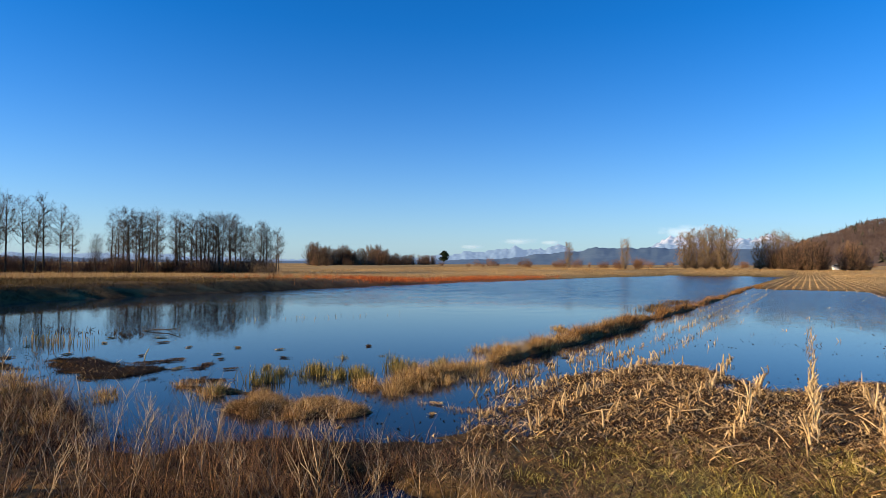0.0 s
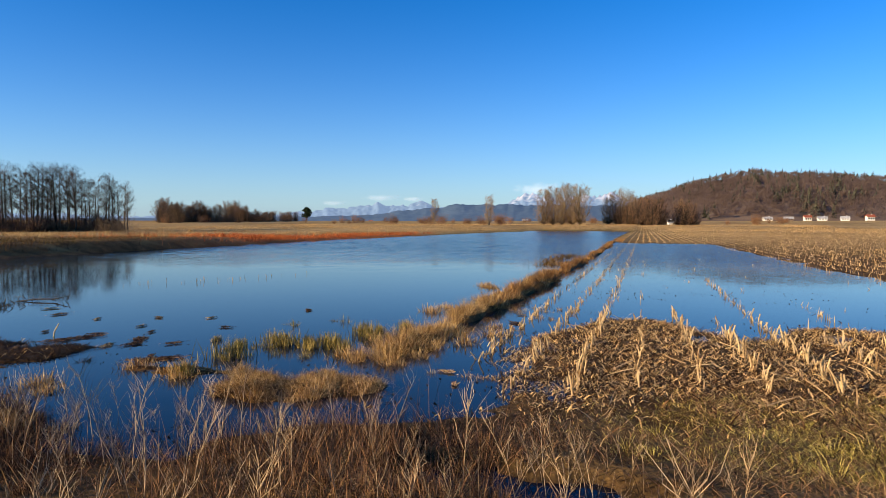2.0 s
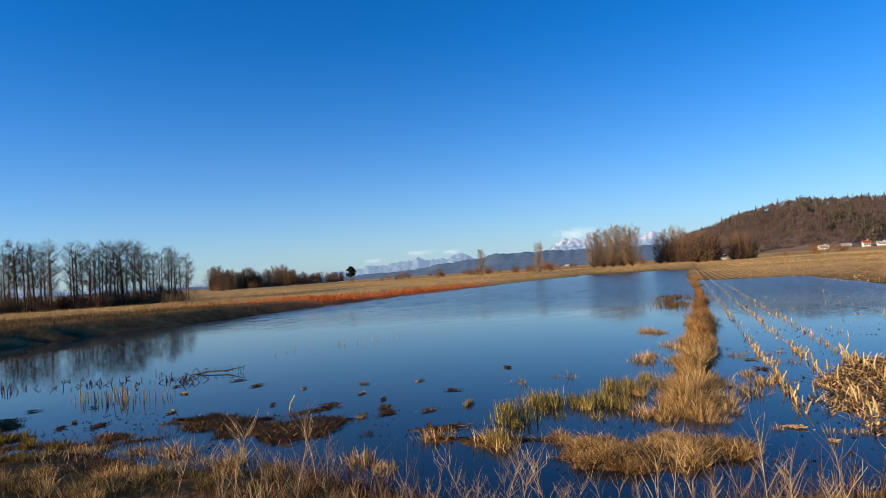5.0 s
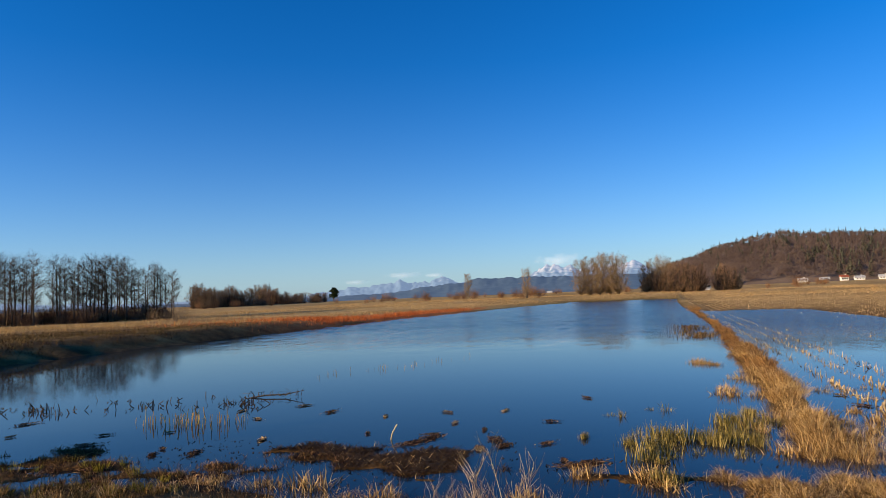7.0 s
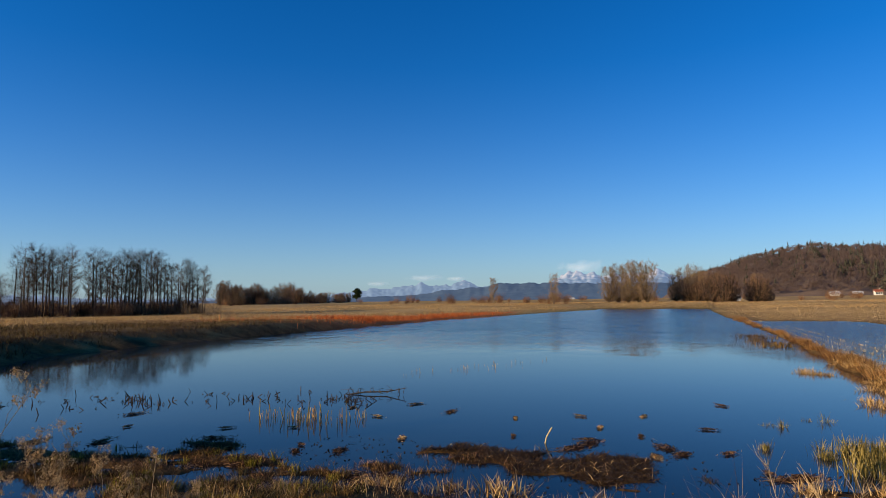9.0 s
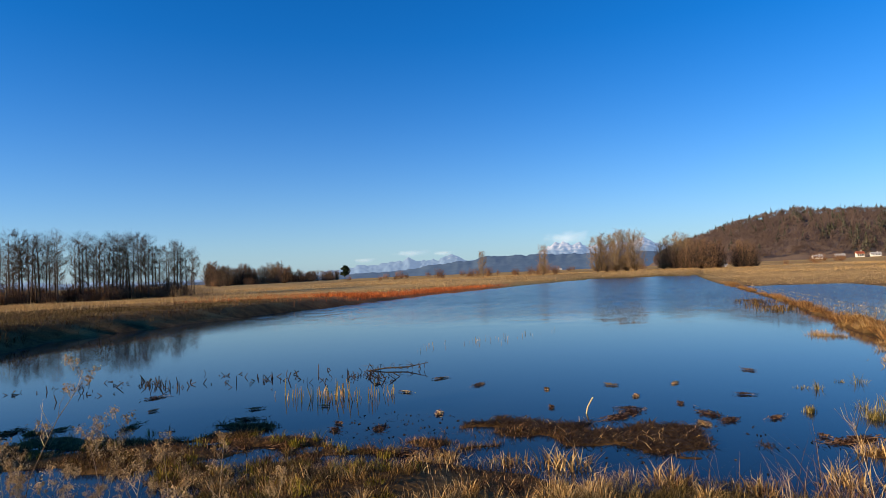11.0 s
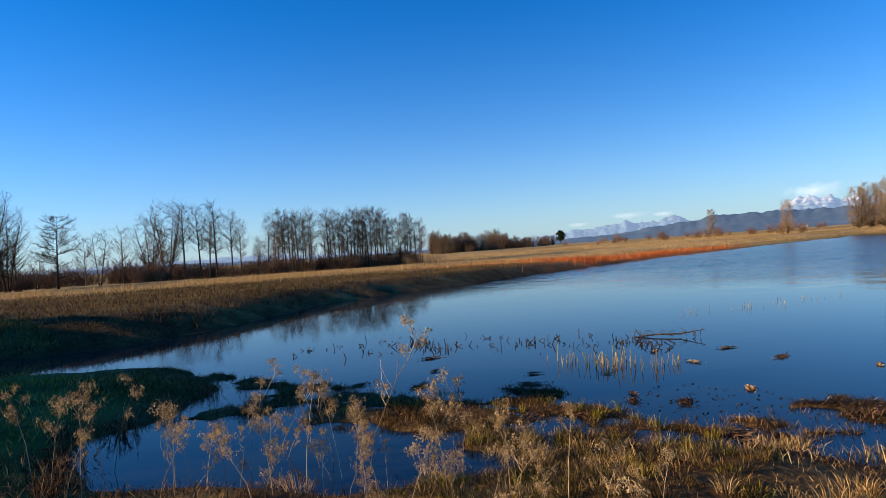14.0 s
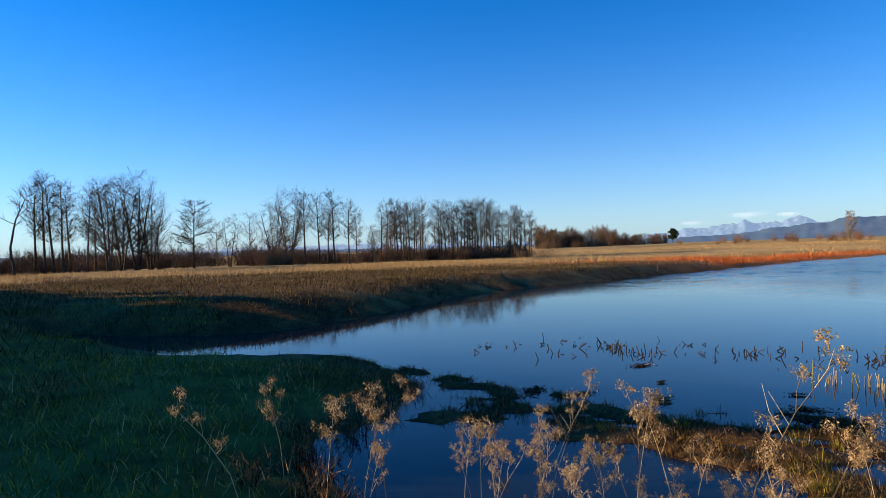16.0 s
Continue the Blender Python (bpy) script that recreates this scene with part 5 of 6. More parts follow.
    stuff("dike_tussocks", "fluffy golden grass tussocks on the dike", "grass", STRAW, tufts(c, (0.10, 0.34), (0.10, 0.48), 120, 0.0045, 1.5))
    c = scatter(620, -3.2, -0.9, 13, 80, lambda x, y, z: step(-0.04, 0.08, z) * step(12, 20, y))
    stuff("russet_tussocks", "russet grass tussocks along the dike", "grass", RUST, tufts(c, (0.15, 0.5), (0.14, 0.52), 80, 0.011, 1.4))
    p = scatter(26000, -2.9, -1.1, 9.6, 40, lambda x, y, z: step(0.0, 0.10, z) * step(-0.3, 0.4, ripple(x, y, 0.9, 48)) * step(44, 20, y) * np.exp(-(((dike_side(x, y) - 0.15) / 0.35) ** 2)))
    n = len(p)
    stuff("dike_weeds", "dark withered weeds among the dike grass", "grass", BROWN, blades(p, sizes(n, 0.10, 0.40), sizes(n, 0.005, 0.011), sizes(n, 0.2, 1.5)))
    p = scatter(44000, -3.4, -0.7, 11, 95, lambda x, y, z: step(0.0, 0.12, z) * step(11, 19, y) * step(100, 45, y))
    n = len(p)
    stuff("dike_russet_grass", "russet dry grass along the dike", "grass", RUST, blades(p, sizes(n, 0.10, 0.28) * (1 + 0.75 * ripple(p[:, 0], p[:, 1], 1.1, 45)), sizes(n, 0.007, 0.016), sizes(n, 0.2, 1.4)))
    # far bank: dark dry growth down to the water, its tone deepened for shade
    p = scatter(110000, -60, -24, -16, 70, lambda x, y, z: step(0.0, 0.08, z) * np.maximum(step(3.2, 1.4, bank_distance(x, y)), np.maximum(step(8, 2, y), 0.45)) * (0.45 + 0.55 * step(-0.3, 0.3, ripple(x, y, 3.0, 40))) * step(75, 20, np.hypot(x + 9, y)))
    n = len(p)
    stuff("far_bank_grass", "dull dry grass and weeds on the far bank", "grass", FARBANK, blades(p, sizes(n, 0.10, 0.42), sizes(n, 0.010, 0.026), sizes(n, 0.2, 1.6)))
    p = scatter(150000, -70, -28, 2, 75, lambda x, y, z: step(0.4, 0.65, z) * step(0.9, 1.8, bank_distance(x, y)) * step(58, 44, y) * (0.35 + 0.65 * step(-0.4, 0.3, ripple(x, y, 2.5, 68))) * step(64, 44, np.hypot(x + 9, y)))
    n = len(p)
    stuff("bank_top_grass", "dull olive-green grass on top of the far bank", "grass", DULLGREEN, blades(p, sizes(n, 0.08, 0.30), sizes(n, 0.012, 0.026), sizes(n, 0.4, 2.0)))
    # rusty sedge along the far shore
    p = scatter(130000, -75, -32.5, 36, 145, lambda x, y, z: step(0.08, 0.25, z) * step(-58, -44, x - 0.10 * y) * (0.12 + 0.88 * step(-0.35, 0.15, ripple(x, y, 16, 41))) * step(40, 50, y) * step(130, 105, y))
    n = len(p)
    stuff("rusty_sedge", "rust-red sedge along the far shore", "grass", RED, blades(p, sizes(n, 0.25, 0.7), sizes(n, 0.018, 0.045), sizes(n, 0.1, 1.2)))
    # pale reeds before the trees
    p = scatter(66000, -95, -44, -8, 80, lambda x, y, z: step(46, 60, np.hypot(x + 9, y)) * step(94, 76, np.hypot(x + 9, y)) * (0.2 + 0.8 * step(-0.3, 0.2, ripple(x, y, 9, 42))))
    n = len(p)
    stuff("reed_bed", "pale golden reeds before the trees", "reeds", REED, blades(p, sizes(n, 0.2, 0.75), sizes(n, 0.015, 0.035), sizes(n, 0.1, 1.3), 1.0))
    # sodden litter on the mud islands
    p = scatter(14000, -10.4, -6.0, 8.2, 9.8, lambda x, y, z: wet(z, -0.004, 0.012))
    n = len(p)
    stuff("mud_litter", "dark sodden litter on low mud islands", "litter", SNAPPED, blades(p, sizes(n, 0.04, 0.20), sizes(n, 0.005, 0.016), sizes(n, 1.5, 9), 0.1))
    p = scatter(600, -10.4, -6.0, 8.2, 9.8, lambda x, y, z: wet(z, -0.004, 0.012))
    n = len(p)
    p[:, 2] += 0.02
    stuff("pale_litter", "pale broken straw on low mud islands", "litter", HUSK, blades(p, sizes(n, 0.05, 0.20), sizes(n, 0.004, 0.010), sizes(n, 1.5, 9), 0.1))
    # stubble of the far field, in its rows
    p = scatter(120000, 0.3, 60, 15, 190, lambda x, y, z: step(0.0, 0.05, z) * step(0.34, 0.16, np.abs(x / 0.75 - np.round(x / 0.75))) * (0.3 + 0.7 * step(190, 40, y)))
    n = len(p)
    stuff("field_stubble", "golden cut stubble over the drier field", "corn stubble", STRAW, blades(p, sizes(n, 0.06, 0.20), sizes(n, 0.015, 0.04), sizes(n, 0.1, 2.5)))
    # dry meadow further off
    p = scatter(60000, -150, 60, 90, 300, lambda x, y, z: step(0.15, 0.5, z) * step(-0.4, 0.3, ripple(x, y, 12, 43)))
    n = len(p)
    stuff("dry_meadow", "dry golden meadow beyond the water", "grass", REED, blades(p, sizes(n, 0.2, 0.6), sizes(n, 0.04, 0.09), sizes(n, 0.1, 0.8)))


# ---- corn field ----
def stalk_mesh(seed):
    """A cut corn stalk with a node, a slanting cut and a torn husk."""
    r = np.random.default_rng(seed)
    pile = Pile()
    h, lean = r.uniform(0.12, 0.32), r.normal(0, 0.05, 2)
    line = [(0, 0, -0.08), (lean[0] * 0.3, lean[1] * 0.3, h * 0.35), (lean[0] * 0.6, lean[1] * 0.6, h * 0.7), (lean[0], lean[1], h)]
    pile.tube(line, [0.0125, 0.011, 0.0105, 0.0095], 6)
    for k in range(2):
        head = r.uniform(0, 2 * np.pi)
        out = np.array([np.cos(head), np.sin(head), 0])
        side = np.array([-out[1], out[0], 0]) * 0.010
        b = np.array([0, 0, h * r.uniform(0.1, 0.6)])
        m = b + out * 0.05 + (0, 0, 0.07)
        e = m + out * r.uniform(0.04, 0.12) - (0, 0, r.uniform(0.02, 0.14))
        pile.add([b - side, b + side, m + side, m - side, e], [(0, 1, 2), (0, 2, 3), (3, 2, 4)])
    return pile.mesh("corn_stalk", STALK)


ROW = 0.75


def row_places():
    """Where stalks still stand, row by row."""
    r = np.random.default_rng(21)
    xs, ys, ks = [], [], []
    for k in range(-1, 70):
        y = 8.8 + r.uniform(0, 0.3) + (0.4 if k > 1 else 1.4 * (k == -1))
        while y < 240:
            y += r.uniform(0.07, 0.17) * (1 + max(0, y - 24) / 30)
            xs.append(k * ROW)
            ys.append(y)
            ks.append(k)
    ks, y = np.array(ks), np.array(ys)
    x = np.array(xs) + r.normal(0, 0.035, len(y))
    d = bank_distance(x, y)
    cut = ripple(y, ks * 5.0, 2.2, 60)
    chance = np.where(y < 70, 0.55, 0.45)
    chance = np.where((cut > -0.1) & (d > -0.3) & (y < 16), 0.6, chance)
    chance = np.where((d < -0.3) & (y < 75), 0.03, chance)
    chance = np.where((ks == 5) & (y < 27), 0.6, chance)
    chance = np.where(((ks == 3) & (y < 17.5)) | ((ks == 7) & (y < 20)), 0.5, chance)
    chance = np.where(ks == 2, np.where(d < 0, 0.06, 0.3), chance)
    chance = np.where(ks <= 1, np.where(y < 75, 0.72, 0.5), chance)
    chance = np.where((ks > 12) & (y < 20), 0.2, chance)
    ok = r.uniform(0, 1, len(y)) < chance
    close = ok & (y < 17.5) & (ks < 9)
    close &= np.cumsum(close) <= 290
    return np.column_stack([x, y])[close], np.column_stack([x, y])[ok & ~close]


def build_corn():
    near, rest = row_places()
    meshes = [stalk_mesh(300 + n) for n in range(7)]
    r = np.random.default_rng(22)
    xy = np.array(near)
    zs = ground_z(xy[:, 0], xy[:, 1])
    for (x, y), z in zip(near, zs):
        ob = new("corn_stubble", meshes[int(r.integers(7))])
        ob.matrix_basis = pose(x, y, max(float(z), -0.12), r.uniform(-9, 9), r.uniform(-9, 9), r.uniform(0, 360)) @ Matrix.Scale(r.uniform(0.75, 1.15), 4)
        tagged(ob, "pale cut corn stalk standing in its row", "corn stubble", "corn rows")
    xy = np.array(rest)
    z = np.maximum(ground_z(xy[:, 0], xy[:, 1]), -0.12)
    n = len(xy)
    far = np.clip(xy[:, 1] / 50, 0.8, 2.2)
    batch = blades(np.column_stack([xy, z]), r.uniform(0.12, 0.32, n) * np.interp(xy[:, 1], (25, 50), (1, 0.6)), 0.022 * far, r.uniform(0, 0.5, n), 0.0)
    near_rows = xy[:, 1] < 60
    xy, z, far, n = xy[near_rows], z[near_rows], far[near_rows], int(near_rows.sum())
    again = blades(np.column_stack([xy + r.normal(0, 0.02, xy.shape), z]), r.uniform(0.10, 0.28, n), 0.028 * far, r.uniform(0.2, 1.6, n), 0.2)
    stuff("corn_rows", "rows of pale cut corn stubble running over the flooded field", "corn stubble", STALK, batch, again)
    # straw and husks lying along the rows in the water
    sel = xy[(xy[:, 1] < 70)]
    k = r.integers(0, len(sel), 5200)
    q = sel[k] + r.normal(0, 1, (5200, 2)) * (0.09, 0.15)
    p = np.column_stack([q, np.maximum(ground_z(q[:, 0], q[:, 1]), 0.0) + 0.02])
    stuff("row_litter", "broken straw along the flooded corn rows", "straw", HUSK, blades(p, r.uniform(0.08, 0.22, len(p)), r.uniform(0.012, 0.03, len(p)), r.uniform(1.5, 9, len(p)), 0.1))
    # husks, leaves and broken stalks thrown over the wet ground
    p = scatter(125000, -1.0, 12, 7.6, 16.2, lambda x, y, z: step(-0.05, 0.01, z) * step(7.4, 9.4, y) * (0.35 + 0.65 * step(-0.4, 0.3, ripple(x, y, 0.7, 50))))
    n = len(p)
    p[:, 2] = np.maximum(p[:, 2], 0.0) + 0.02
    lying = blades(p, 0.04 + 0.22 * r.uniform(0, 1, n) ** 2, 0.004 + 0.022 * r.uniform(0, 1, n) ** 2, r.uniform(1.5, 14.0, n), 0.05)
    stuff("husk_litter", "brown husks, leaves and broken stalks strewn on wet soil", "corn litter", HUSK, lying)
    logs = Pile()
    for q in range(130):
        x, y = r.uniform(-0.5, 8), r.uniform(8.8, 14.8)
        z = float(ground_z(np.array([x]), np.array([y]))[0])
        if z < 0.01:
            continue
        head, length, tip = r.uniform(0, np.pi), r.uniform(0.12, 0.45), r.uniform(0, 0.12)
        way = np.array([np.cos(head), np.sin(head), 0]) * length
        a = np.array([x, y, z + 0.02])
        logs.tube([a, a + way * 0.5 + (0, 0, tip * 0.6), a + way + (0, 0, tip)], [0.008, 0.0075, 0.006], 5)
    tagged(new("broken_stalks", logs.mesh("broken_stalks", STALK)), "pale broken corn stalks lying crosswise", "corn litter", kind="stuff")


# ---- single plants ----
def weed(seed, height, heads, side_shoots, bushy=1.0):
    """A withered weed: stem, side shoots, and feathery seed heads at their tips."""
    r = np.random.default_rng(seed)
    ob = new("weed")
    tips = []
    stem = Pile()
    drift = r.normal(0, 0.17, 2)
    line = np.array([(0, 0, -0.06), (*(drift * 0.3 * height), 0.4 * height), (*(drift * height * 0.8), 0.75 * height), (*(drift * 1.3 * height), height)])
    stem.tube(line, [0.0036, 0.003, 0.0022, 0.0012], 4)
    tips.append(line[-1])
    part("stem", stem.mesh("stem", STEM), ob)
    for k in range(side_shoots):
        t = (r.uniform(0.5, 0.97) if heads else r.uniform(0.3, 0.9)) * 3
        b = np.array([np.interp(t, range(4), line[:, c]) for c in range(3)])
        head = r.uniform(0, 2 * np.pi)
        way = np.array([np.cos(head) * 0.5 * bushy, np.sin(head) * 0.5 * bushy, 1.0])
        e = b + way / np.linalg.norm(way) * height * (r.uniform(0.10, 0.26) if heads else r.uniform(0.18, 0.42))
        m = (b + e) / 2 + np.append(r.normal(0, 0.02, 2), 0.0)
        shoot = Pile()
        shoot.tube([b, m, e], [0.002, 0.0016, 0.0009], 3)
        part("side_shoot", shoot.mesh("side_shoot", STEM), ob)
        tips.append(e)
    for tip in tips[:heads]:
        # a panicle: thin rays rising from below the tip, each with a fluff of seeds
        c = Pile()
        rays, seeds = 9, 16
        root = tip - (0, 0, 0.075)
        for k in range(rays):
            turn, out = r.uniform(0, 2 * np.pi), r.uniform(0.15, 0.95)
            ray = np.array([np.cos(turn) * out, np.sin(turn) * out, 1.0])
            end = root + ray * r.uniform(0.05, 0.11)
            flat = np.array([-np.sin(turn), np.cos(turn), 0]) * 0.0012
            c.add([root - flat, root + flat, end], [(0, 1, 2)])
            b = end + r.normal(0, 1, (seeds, 3)) * (0.011, 0.011, 0.014)
            u, v = r.normal(0, 0.004, (seeds, 3)), r.normal(0, 0.007, (seeds, 3)) + (0, 0, -0.004)
            c.add(np.stack([b - u, b + u, b + v], 1), np.arange(3 * seeds).reshape(-1, 3))
        tagged(part("seed_head", c.mesh("seed_head", SEED), ob), kind="stuff")
    return tagged(ob, "tall withered weed with feathery tan seed heads" if heads else "tall bare withered weed stalk with thin side shoots", "weed")


def build_weeds():
    r = np.random.default_rng(31)
    seeded = [weed(400 + n, r.uniform(0.75, 1.15), 4 + n % 4, 6 + n % 3) for n in range(6)]
    spots = []
    for x, y, s in ((-15.0, 2.75, 1.1), (-15.5, 3.5, 1.0), (-14.6, 3.1, 1.0), (-13.9, 3.4, 1.0), (-13.7, 3.9, 0.95), (-13.2, 4.3, 1.1), (-13.0, 4.6, 1.0), (-12.5, 4.4, 1.25), (-12.2, 4.9, 1.0), (-13.6, 5.0, 1.1), (-12.9, 3.6, 0.9),
                    (-12.0, 4.0, 0.85), (-11.7, 4.6, 0.9), (-11.3, 4.9, 0.75), (-14.3, 3.6, 0.8), (-11.0, 4.4, 0.8), (-12.6, 5.4, 0.7), (-11.7, 5.6, 0.7), (-16.0, 2.9, 0.9), (-15.2, 2.2, 0.85), (-14.2, 2.6, 0.9), (-13.4, 3.1, 0.75)):
        spots.append((int(r.integers(6)), x, y, s, r.uniform(-8, 8)))
    for k in range(46):
        x = r.uniform(-14.8, -9.6)
        spots.append((int(r.integers(6)), x, r.uniform(2.9, 4.9), r.uniform(0.4, 0.85), r.uniform(-12, 12)))
    plant(seeded, spots, "withered weeds on the bank")
    brush = [tagged(shrub("bramble", 440 + n, 0.36, 0.9, 46, BROWN, 0.6), "low tangled brown bramble at the water's edge", "bramble") for n in range(2)]
    plant(brush, [(n % 2, x, y, size, 0) for n, (x, y, size) in enumerate(((-15.4, 2.9, 1.0), (-16.2, 3.3, 1.0), (-16.9, 4.2, 0.9), (-17.5, 5.1, 0.8), (-14.7, 2.6, 0.9), (-18.2, 6.1, 0.7), (-15.9, 2.5, 0.8), (-17.2, 3.6, 0.8), (-14.0, 2.9, 0.6), (-13.2, 3.7, 0.5), (-12.4, 3.9, 0.5)))], "brambles by the water")
    bare = [weed(420 + n, r.uniform(0.55, 0.95), 0, 12 + n % 4, 1.1) for n in range(6)]
    spots = []
    for k in range(270):
        x = r.uniform(-6.5, 2.2) if k % 3 else r.uniform(-6.0, -0.5)
        y = r.uniform(3.6, 6.6) + 0.25 * max(0, x) if k % 3 else r.uniform(5.0, 6.9)
        spots.append((int(r.integers(6)), x, y, r.uniform(0.5, 1.05), r.uniform(-12, 12)))
    plant(bare, spots, "bare weed stalks on the bank")


def reed_clump(seed, width, height, count, mat, label, flop=0.25):
    r = np.random.default_rng(seed)
    p = np.column_stack([r.normal(0, width * 0.3, count), r.normal(0, width * 0.22, count), np.full(count, -0.05)])
    verts, tris = blades(p, r.uniform(0.5, 1.1, count) * height, r.uniform(0.006, 0.013, count), r.uniform(0.05, flop * 2, count), 0.3)
    ob = new("reed_clump")
    tagged(part("leaves", mesh_of("leaves", verts, tris, mat), ob), kind="stuff")
    return tagged(ob, label, "reeds")


def build_clumps():
    r = np.random.default_rng(41)
    makers = [reed_clump(500 + n, 0.40, 0.30, 190, OLIVE, "olive-gold reed clump standing in the water") for n in range(3)]
    spots = [(-4.35, 10.95), (-4.1, 10.85), (-3.8, 11.0), (-3.5, 11.1), (-3.3, 10.9), (-3.05, 10.8), (-3.6, 10.7), (-4.5, 9.75), (-4.35, 9.5), (-4.8, 10.5), (-3.4, 12.2), (-3.2, 12.6), (-4.3, 8.6), (-3.05, 11.9), (-5.5, 10.8), (-2.9, 13.2)]
    used = 0
    for k, (x, y) in enumerate(spots):
        m = pose(x, y, max(0.0, float(ground_z(np.array([x]), np.array([y]))[0])), 0, 0, r.uniform(0, 360)) @ Matrix.Scale(r.uniform(0.5, 1.2), 4)
        if used < 3:
            makers[used].matrix_basis = m
            tagged(makers[used], group="reed clumps by the dike")
            used += 1
        else:
            copy_thing(makers[k % 3], m)
    gold = [reed_clump(520 + n, 0.34, 0.20, 170, STRAW, "golden straw tuft lying over in shallow water", 0.8) for n in range(3)]
    spots = [(-4.45, 8.7), (-5.2, 8.75), (-4.3, 8.5), (-5.7, 7.65), (-5.3, 7.4), (-3.2, 21.3), (-3.4, 21.6), (-2.95, 21.0), (-3.0, 16.1), (-3.1, 15.3), (-1.2, 13.6), (-1.3, 11.9), (-1.0, 12.8), (-6.5, 7.2), (-7.3, 7.3), (-8.4, 7.6), (-9.0, 7.5), (-9.9, 7.4), (-2.7, 10.3), (-2.1, 10.4), (-2.4, 11.0), (-1.8, 11.3), (-2.2, 12.0), (-2.5, 12.6), (-1.9, 12.9), (-2.2, 14.6), (-2.4, 15.4), (-1.9, 16.2), (-2.3, 17.3), (-2.5, 18.0), (-2.1, 18.3), (-2.3, 19.4)]
    for k, (x, y) in enumerate(spots):
        m = pose(x, y, max(0.0, float(ground_z(np.array([x]), np.array([y]))[0])), 0, 0, r.uniform(0, 360)) @ Matrix.Scale(r.uniform(0.8, 1.3), 4)
        if k < 3:
            gold[k].matrix_basis = m
            tagged(gold[k], group="straw tufts in the shallows")
        else:
            copy_thing(gold[k % 3], m)
    green = [reed_clump(540 + n, 1.0, 0.16, 300, DARKGRASS, "dull green weed patch at the water's edge") for n in range(1)]
    for k, (x, y) in enumerate(((-3.3, 37.3), (-2.9, 35.0), (-3.0, 39.5), (-2.8, 33.0), (-3.1, 42))):
        m = pose(x, y, 0, 0, 0, r.uniform(0, 360)) @ Matrix.Scale(r.uniform(1.0, 1.5), 4)
        if k == 0:
            green[0].matrix_basis = m
        else:
            copy_thing(green[0], m)


# ---- things afloat and standing in the pond ----
def floater(seed, length):
    """A raft of sodden husks."""
    r = np.random.default_rng(seed)
    pile = Pile()
    for k in range(170):
        head, at = r.normal(0.2, 0.8), r.normal(0, length * 0.30, 2) * (1, 0.3) + (0, 0.12 * length * math.sin(k * 0.9))
        way = np.array([np.cos(head), np.sin(head), r.uniform(-0.05, 0.45)]) * length * r.uniform(0.06, 0.24)
        side = np.array([-np.sin(head), np.cos(head), 0]) * r.uniform(0.003, 0.010)
        b = np.array([*at, r.uniform(0.0, 0.025)])
        pile.add([b - side, b + side, b + way * 0.6 + side + (0, 0, 0.01), b + way], [(0, 1, 2), (0, 2, 3)])
    return pile


def broken_reeds(seed):
    """A stem snapped over the water, dark and wet."""
    r = np.random.default_rng(seed)
    pile = Pile()
    for k in range(1):
        head = r.uniform(0, 2 * np.pi)
        up, out = r.uniform(0.05, 0.26) * (1 - 0.5 * k), r.uniform(0.03, 0.18)
        a = np.array([r.normal(0, 0.04), r.normal(0, 0.04), -0.10])
        b = a + (r.normal(0, 0.05), r.normal(0, 0.05), 0.10 + up)
        pile.tube([a, (a + b) / 2, b], [0.014, 0.013, 0.012], 4)
        if r.uniform() < 0.6:
            c = b + (np.cos(head) * out, np.sin(head) * out, r.uniform(-1.1, 0.5) * up)
            pile.tube([b, (b + c) / 2, c], [0.013, 0.011, 0.007], 4)
    return pile


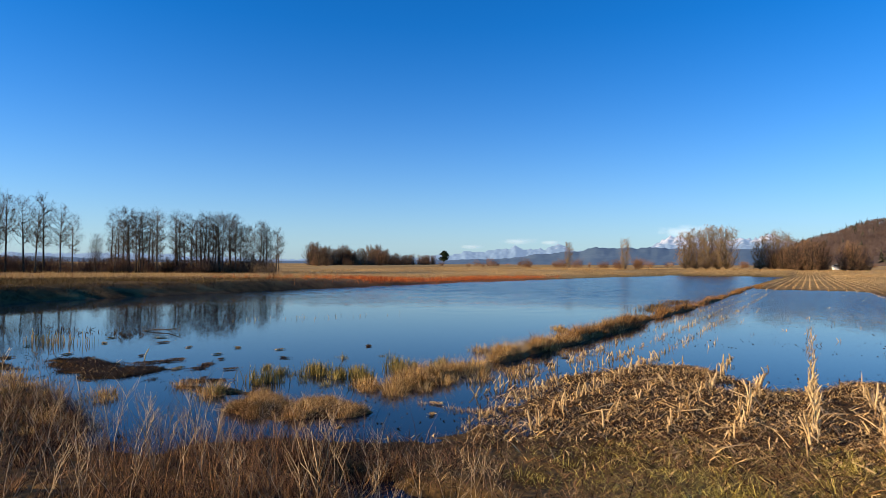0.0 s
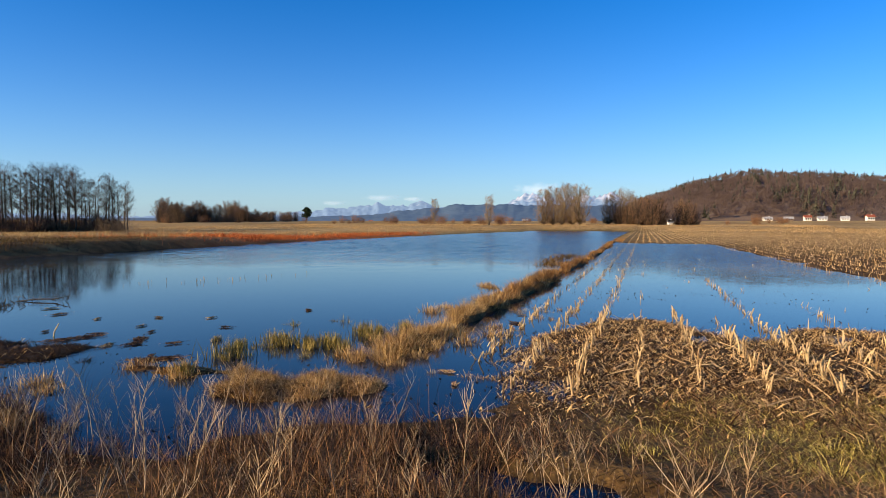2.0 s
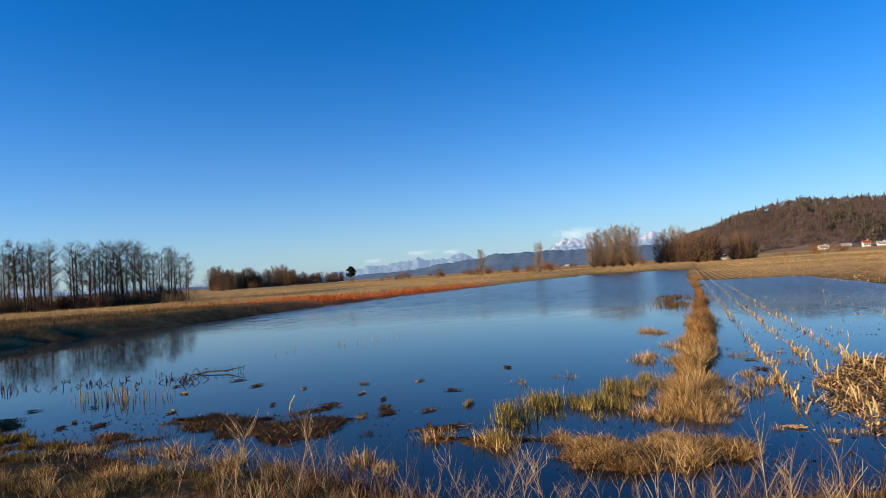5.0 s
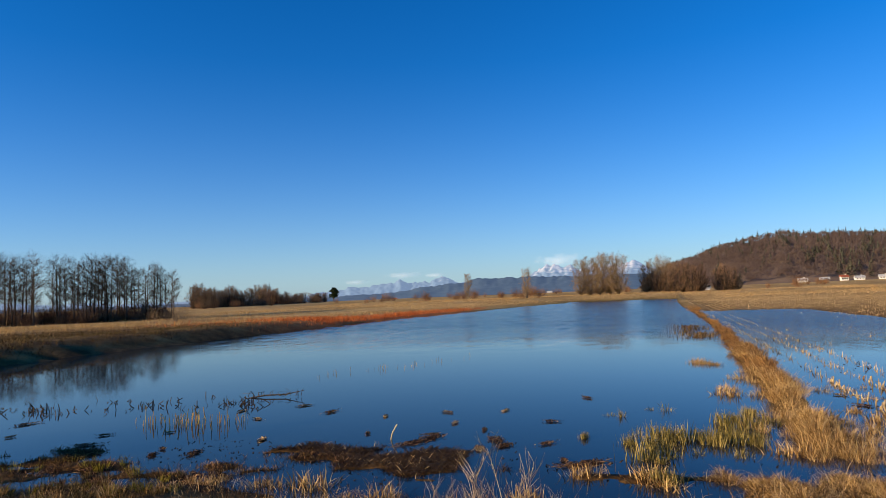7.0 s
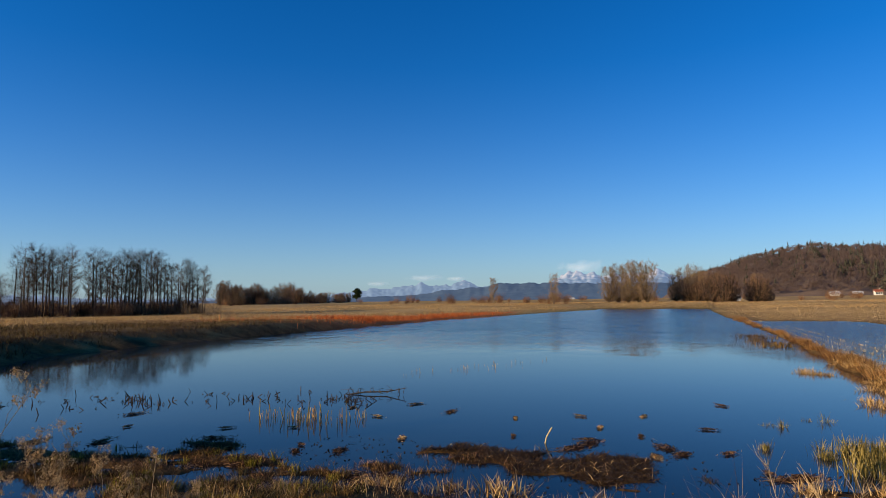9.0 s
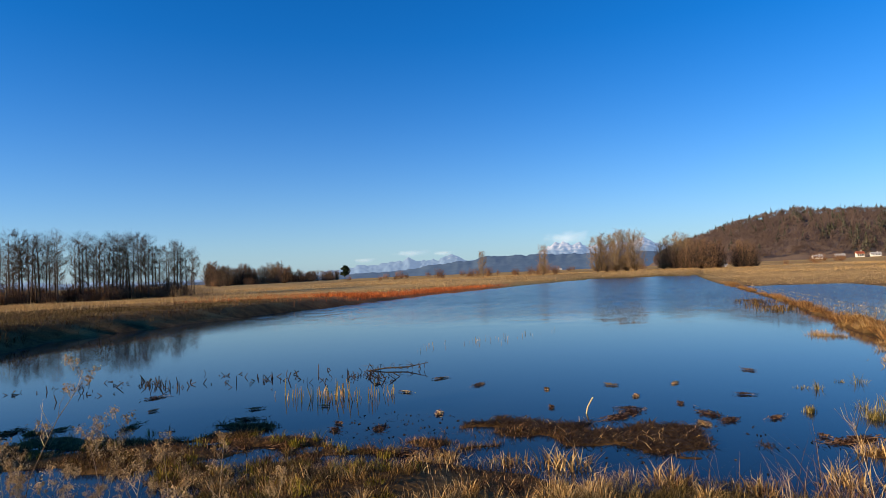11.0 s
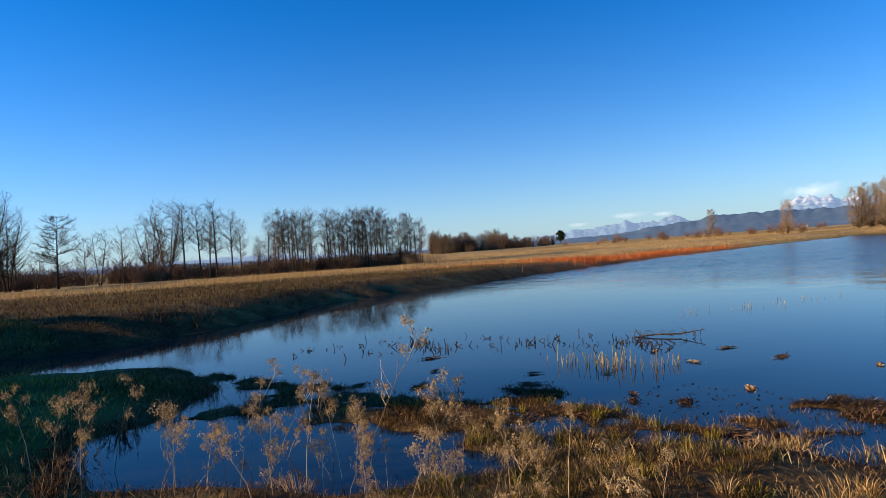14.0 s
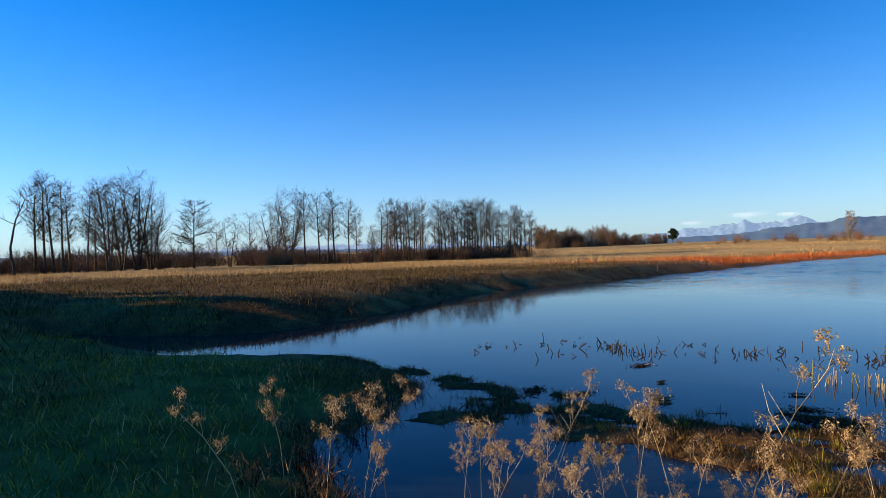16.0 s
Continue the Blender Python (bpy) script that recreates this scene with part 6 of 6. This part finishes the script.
def build_pond_things():
    r = np.random.default_rng(51)
    rafts = [floater(600 + n, 0.30).mesh("husks", HUSK) for n in range(4)]
    dark = [floater(610 + n, 0.36).mesh("husks", BROWN) for n in range(3)]
    spots = [(-9.48, 12.02, 0), (-10.87, 12.29, 1), (-10.72, 9.78, 0), (-8.39, 12.61, 0), (-13.3, 8.5, 1), (-7.9, 11.6, 0), (-7.3, 12.9, 0), (-12.0, 11.4, 0), (-14.0, 9.6, 1), (-12.9, 10.0, 0), (-6.6, 10.1, 1), (-6.2, 12.0, 1), (-5.9, 14.6, 1), (-11.9, 13.0, 0),
             (-13.0, 12.2, 0), (-15.8, 9.1, 1), (-16.8, 10.2, 1), (-11.2, 8.7, 1), (-12.0, 8.9, 1), (-8.0, 10.6, 1), (-9.1, 10.5, 1), (-0.7, 9.2, 0), (-1.0, 9.8, 0), (-6.9, 9.8, 0), (-6.0, 10.3, 1), (-0.9, 14.2, 1), (-1.0, 15.4, 0),
             (-13.0, 8.2, 2), (-13.4, 8.35, 2), (-12.2, 7.6, 2), (-12.6, 7.45, 2), (-9.9, 7.75, 2), (-10.3, 7.65, 2), (-12.4, 7.85, 2), (-11.8, 8.5, 1), (-9.4, 9.4, 2), (-7.9, 10.3, 2), (-6.6, 10.0, 1), (-5.3, 9.25, 2), (-5.6, 9.4, 1), (-5.5, 9.1, 1), (-6.8, 10.4, 2), (-7.2, 11.1, 1), (-13.6, 8.9, 2), (-8.1, 9.9, 2), (-16.2, 7.6, 2), (-15.2, 8.1, 2), (-16.9, 7.4, 2)]
    for x, y, d in spots:
        ob = new("husk_raft")
        tagged(part("litter", (dark if d else rafts)[int(r.integers(3))], ob), kind="stuff")
        ob.matrix_basis = pose(x, y, 0.005, 0, 0, r.uniform(0, 360)) @ Matrix.Diagonal((*([r.uniform(1.0, 1.6)] * 2 if d == 2 else [r.uniform(0.4, 1.0)] * 2), 0.7, 1))
        tagged(ob, "wide dark mat of sodden litter afloat on the water" if d == 2 else "dark sodden clump afloat on the water" if d else "tan husk clump afloat on the water", "floating litter", "floating clumps")
    snapped = [broken_reeds(630 + n).mesh("snapped_reed", SNAPPED) for n in range(8)]
    straight = [broken_reeds(650 + n).mesh("snapped_reed", STRAW) for n in range(5)]
    upright = []
    for n in range(6):
        pile, lean = Pile(), r.normal(0, 0.06, 2)
        tall = r.uniform(0.18, 0.46)
        pile.tube([(0, 0, -0.15), (*(lean * 0.5), tall * 0.5), (*lean, tall)], [0.011, 0.010, 0.007], 4)
        upright.append(pile.mesh("standing_reed", (STRAW, STALK, OLIVE)[n % 3]))
    # a belt of snapped stems runs across the pond, in knots
    knots = [(t, r.normal(0, 0.55)) for t in r.uniform(0, 1, 22)]
    for k in range(230):
        t, off = knots[int(r.integers(22))] if k % 4 else (r.uniform(0, 1), r.normal(0, 0.8))
        x = -20.5 + 8.0 * t + r.normal(0, 0.20)
        y = 10.6 + 3.0 * t + off + r.normal(0, 0.14)
        pale = -14.6 < x < -12.6 and y < 12.0
        ob = new("snapped_reed", (straight[int(r.integers(5))] if pale and r.uniform() < 0.5 else snapped[int(r.integers(8))]))
        ob.matrix_basis = pose(x, y, 0, r.normal(0, 34), r.normal(0, 34), r.uniform(0, 360)) @ Matrix.Scale(r.uniform(0.35, 0.85), 4)
        tagged(ob, "snapped reed stem standing in the water", "reed", "snapped reeds")
    for k in range(130):
        if k < 76:
            x, y = r.normal(-13.3, 0.45), r.normal(10.75, 0.28)
        elif k < 90:
            x, y = r.normal(-12.3, 0.15), r.normal(11.0, 0.2)
        else:
            t = r.uniform(0, 1)
            x, y = -14.6 + 3.6 * t + r.normal(0, 0.4), 18.0 + 6.0 * t + r.normal(0, 0.6)
        ob = new("standing_reed", upright[int(r.integers(6))])
        ob.matrix_basis = pose(x, y, 0, r.normal(0, 5), r.normal(0, 5), r.uniform(0, 360)) @ Matrix.Scale(r.uniform(0.3, 0.85) if k < 90 else r.uniform(0.25, 0.6), 4)
        tagged(ob, "pale reed stem standing in the water", "reed", "pale reeds")
    log = Pile()
    log.tube([(-14.3, 13.75, -0.03), (-13.7, 14.0, 0.05), (-13.2, 14.15, 0.06), (-12.7, 14.2, 0.16)], [0.012, 0.018, 0.016, 0.006], 6)
    for q in range(11):
        b = np.array([-14.1 + 0.13 * q, 13.85 + 0.035 * q, 0.03])
        log.tube([b, b + (r.normal(0, 0.06), r.normal(0, 0.06), 0.09), b + (r.normal(0, 0.14), r.normal(0, 0.12), r.uniform(0.08, 0.22))], [0.009, 0.007, 0.003], 4)
    tagged(new("sunken_branch", log.mesh("sunken_branch", BARK)), "dark branch lying in the water", "branch")
    # dark scraps afloat between the corn rows and before the near bank
    n = 2600
    q = np.column_stack([r.uniform(-1.0, 10, n), 9.0 + 34 * r.uniform(0, 1, n) ** 1.6])
    q = q[(ground_z(q[:, 0], q[:, 1]) < 0) & (r.uniform(0, 1, n) < step(-0.1, 0.6, ripple(q[:, 0], q[:, 1], 1.5, 80)) + 0.06)]
    w = np.column_stack([r.uniform(-12, -0.5, 1500), r.uniform(5.5, 9.8, 1500)])
    w = w[(ground_z(w[:, 0], w[:, 1]) < 0) & (r.uniform(0, 1, 1500) < step(0.0, 0.7, ripple(w[:, 0], w[:, 1], 0.9, 81)))]
    q = np.concatenate([q, w])
    n = len(q)
    p = np.column_stack([q, np.full(n, 0.010)])
    stuff("floating_scraps", "dark scraps of leaf and straw afloat on the water", "floating litter", SNAPPED, blades(p, r.uniform(0.04, 0.16, n), r.uniform(0.01, 0.04, n), r.uniform(8, 40, n), 0.02))
    stick = Pile()
    stick.tube([(-8.55, 10.2, -0.1), (-8.5, 10.2, 0.1), (-8.42, 10.22, 0.24)], [0.013, 0.012, 0.010], 6)
    tagged(new("corn_stick", stick.mesh("corn_stick", STALK)), "pale corn stalk sticking out of the water", "stick")


build_grass()
build_corn()
build_weeds()
build_clumps()
build_pond_things()
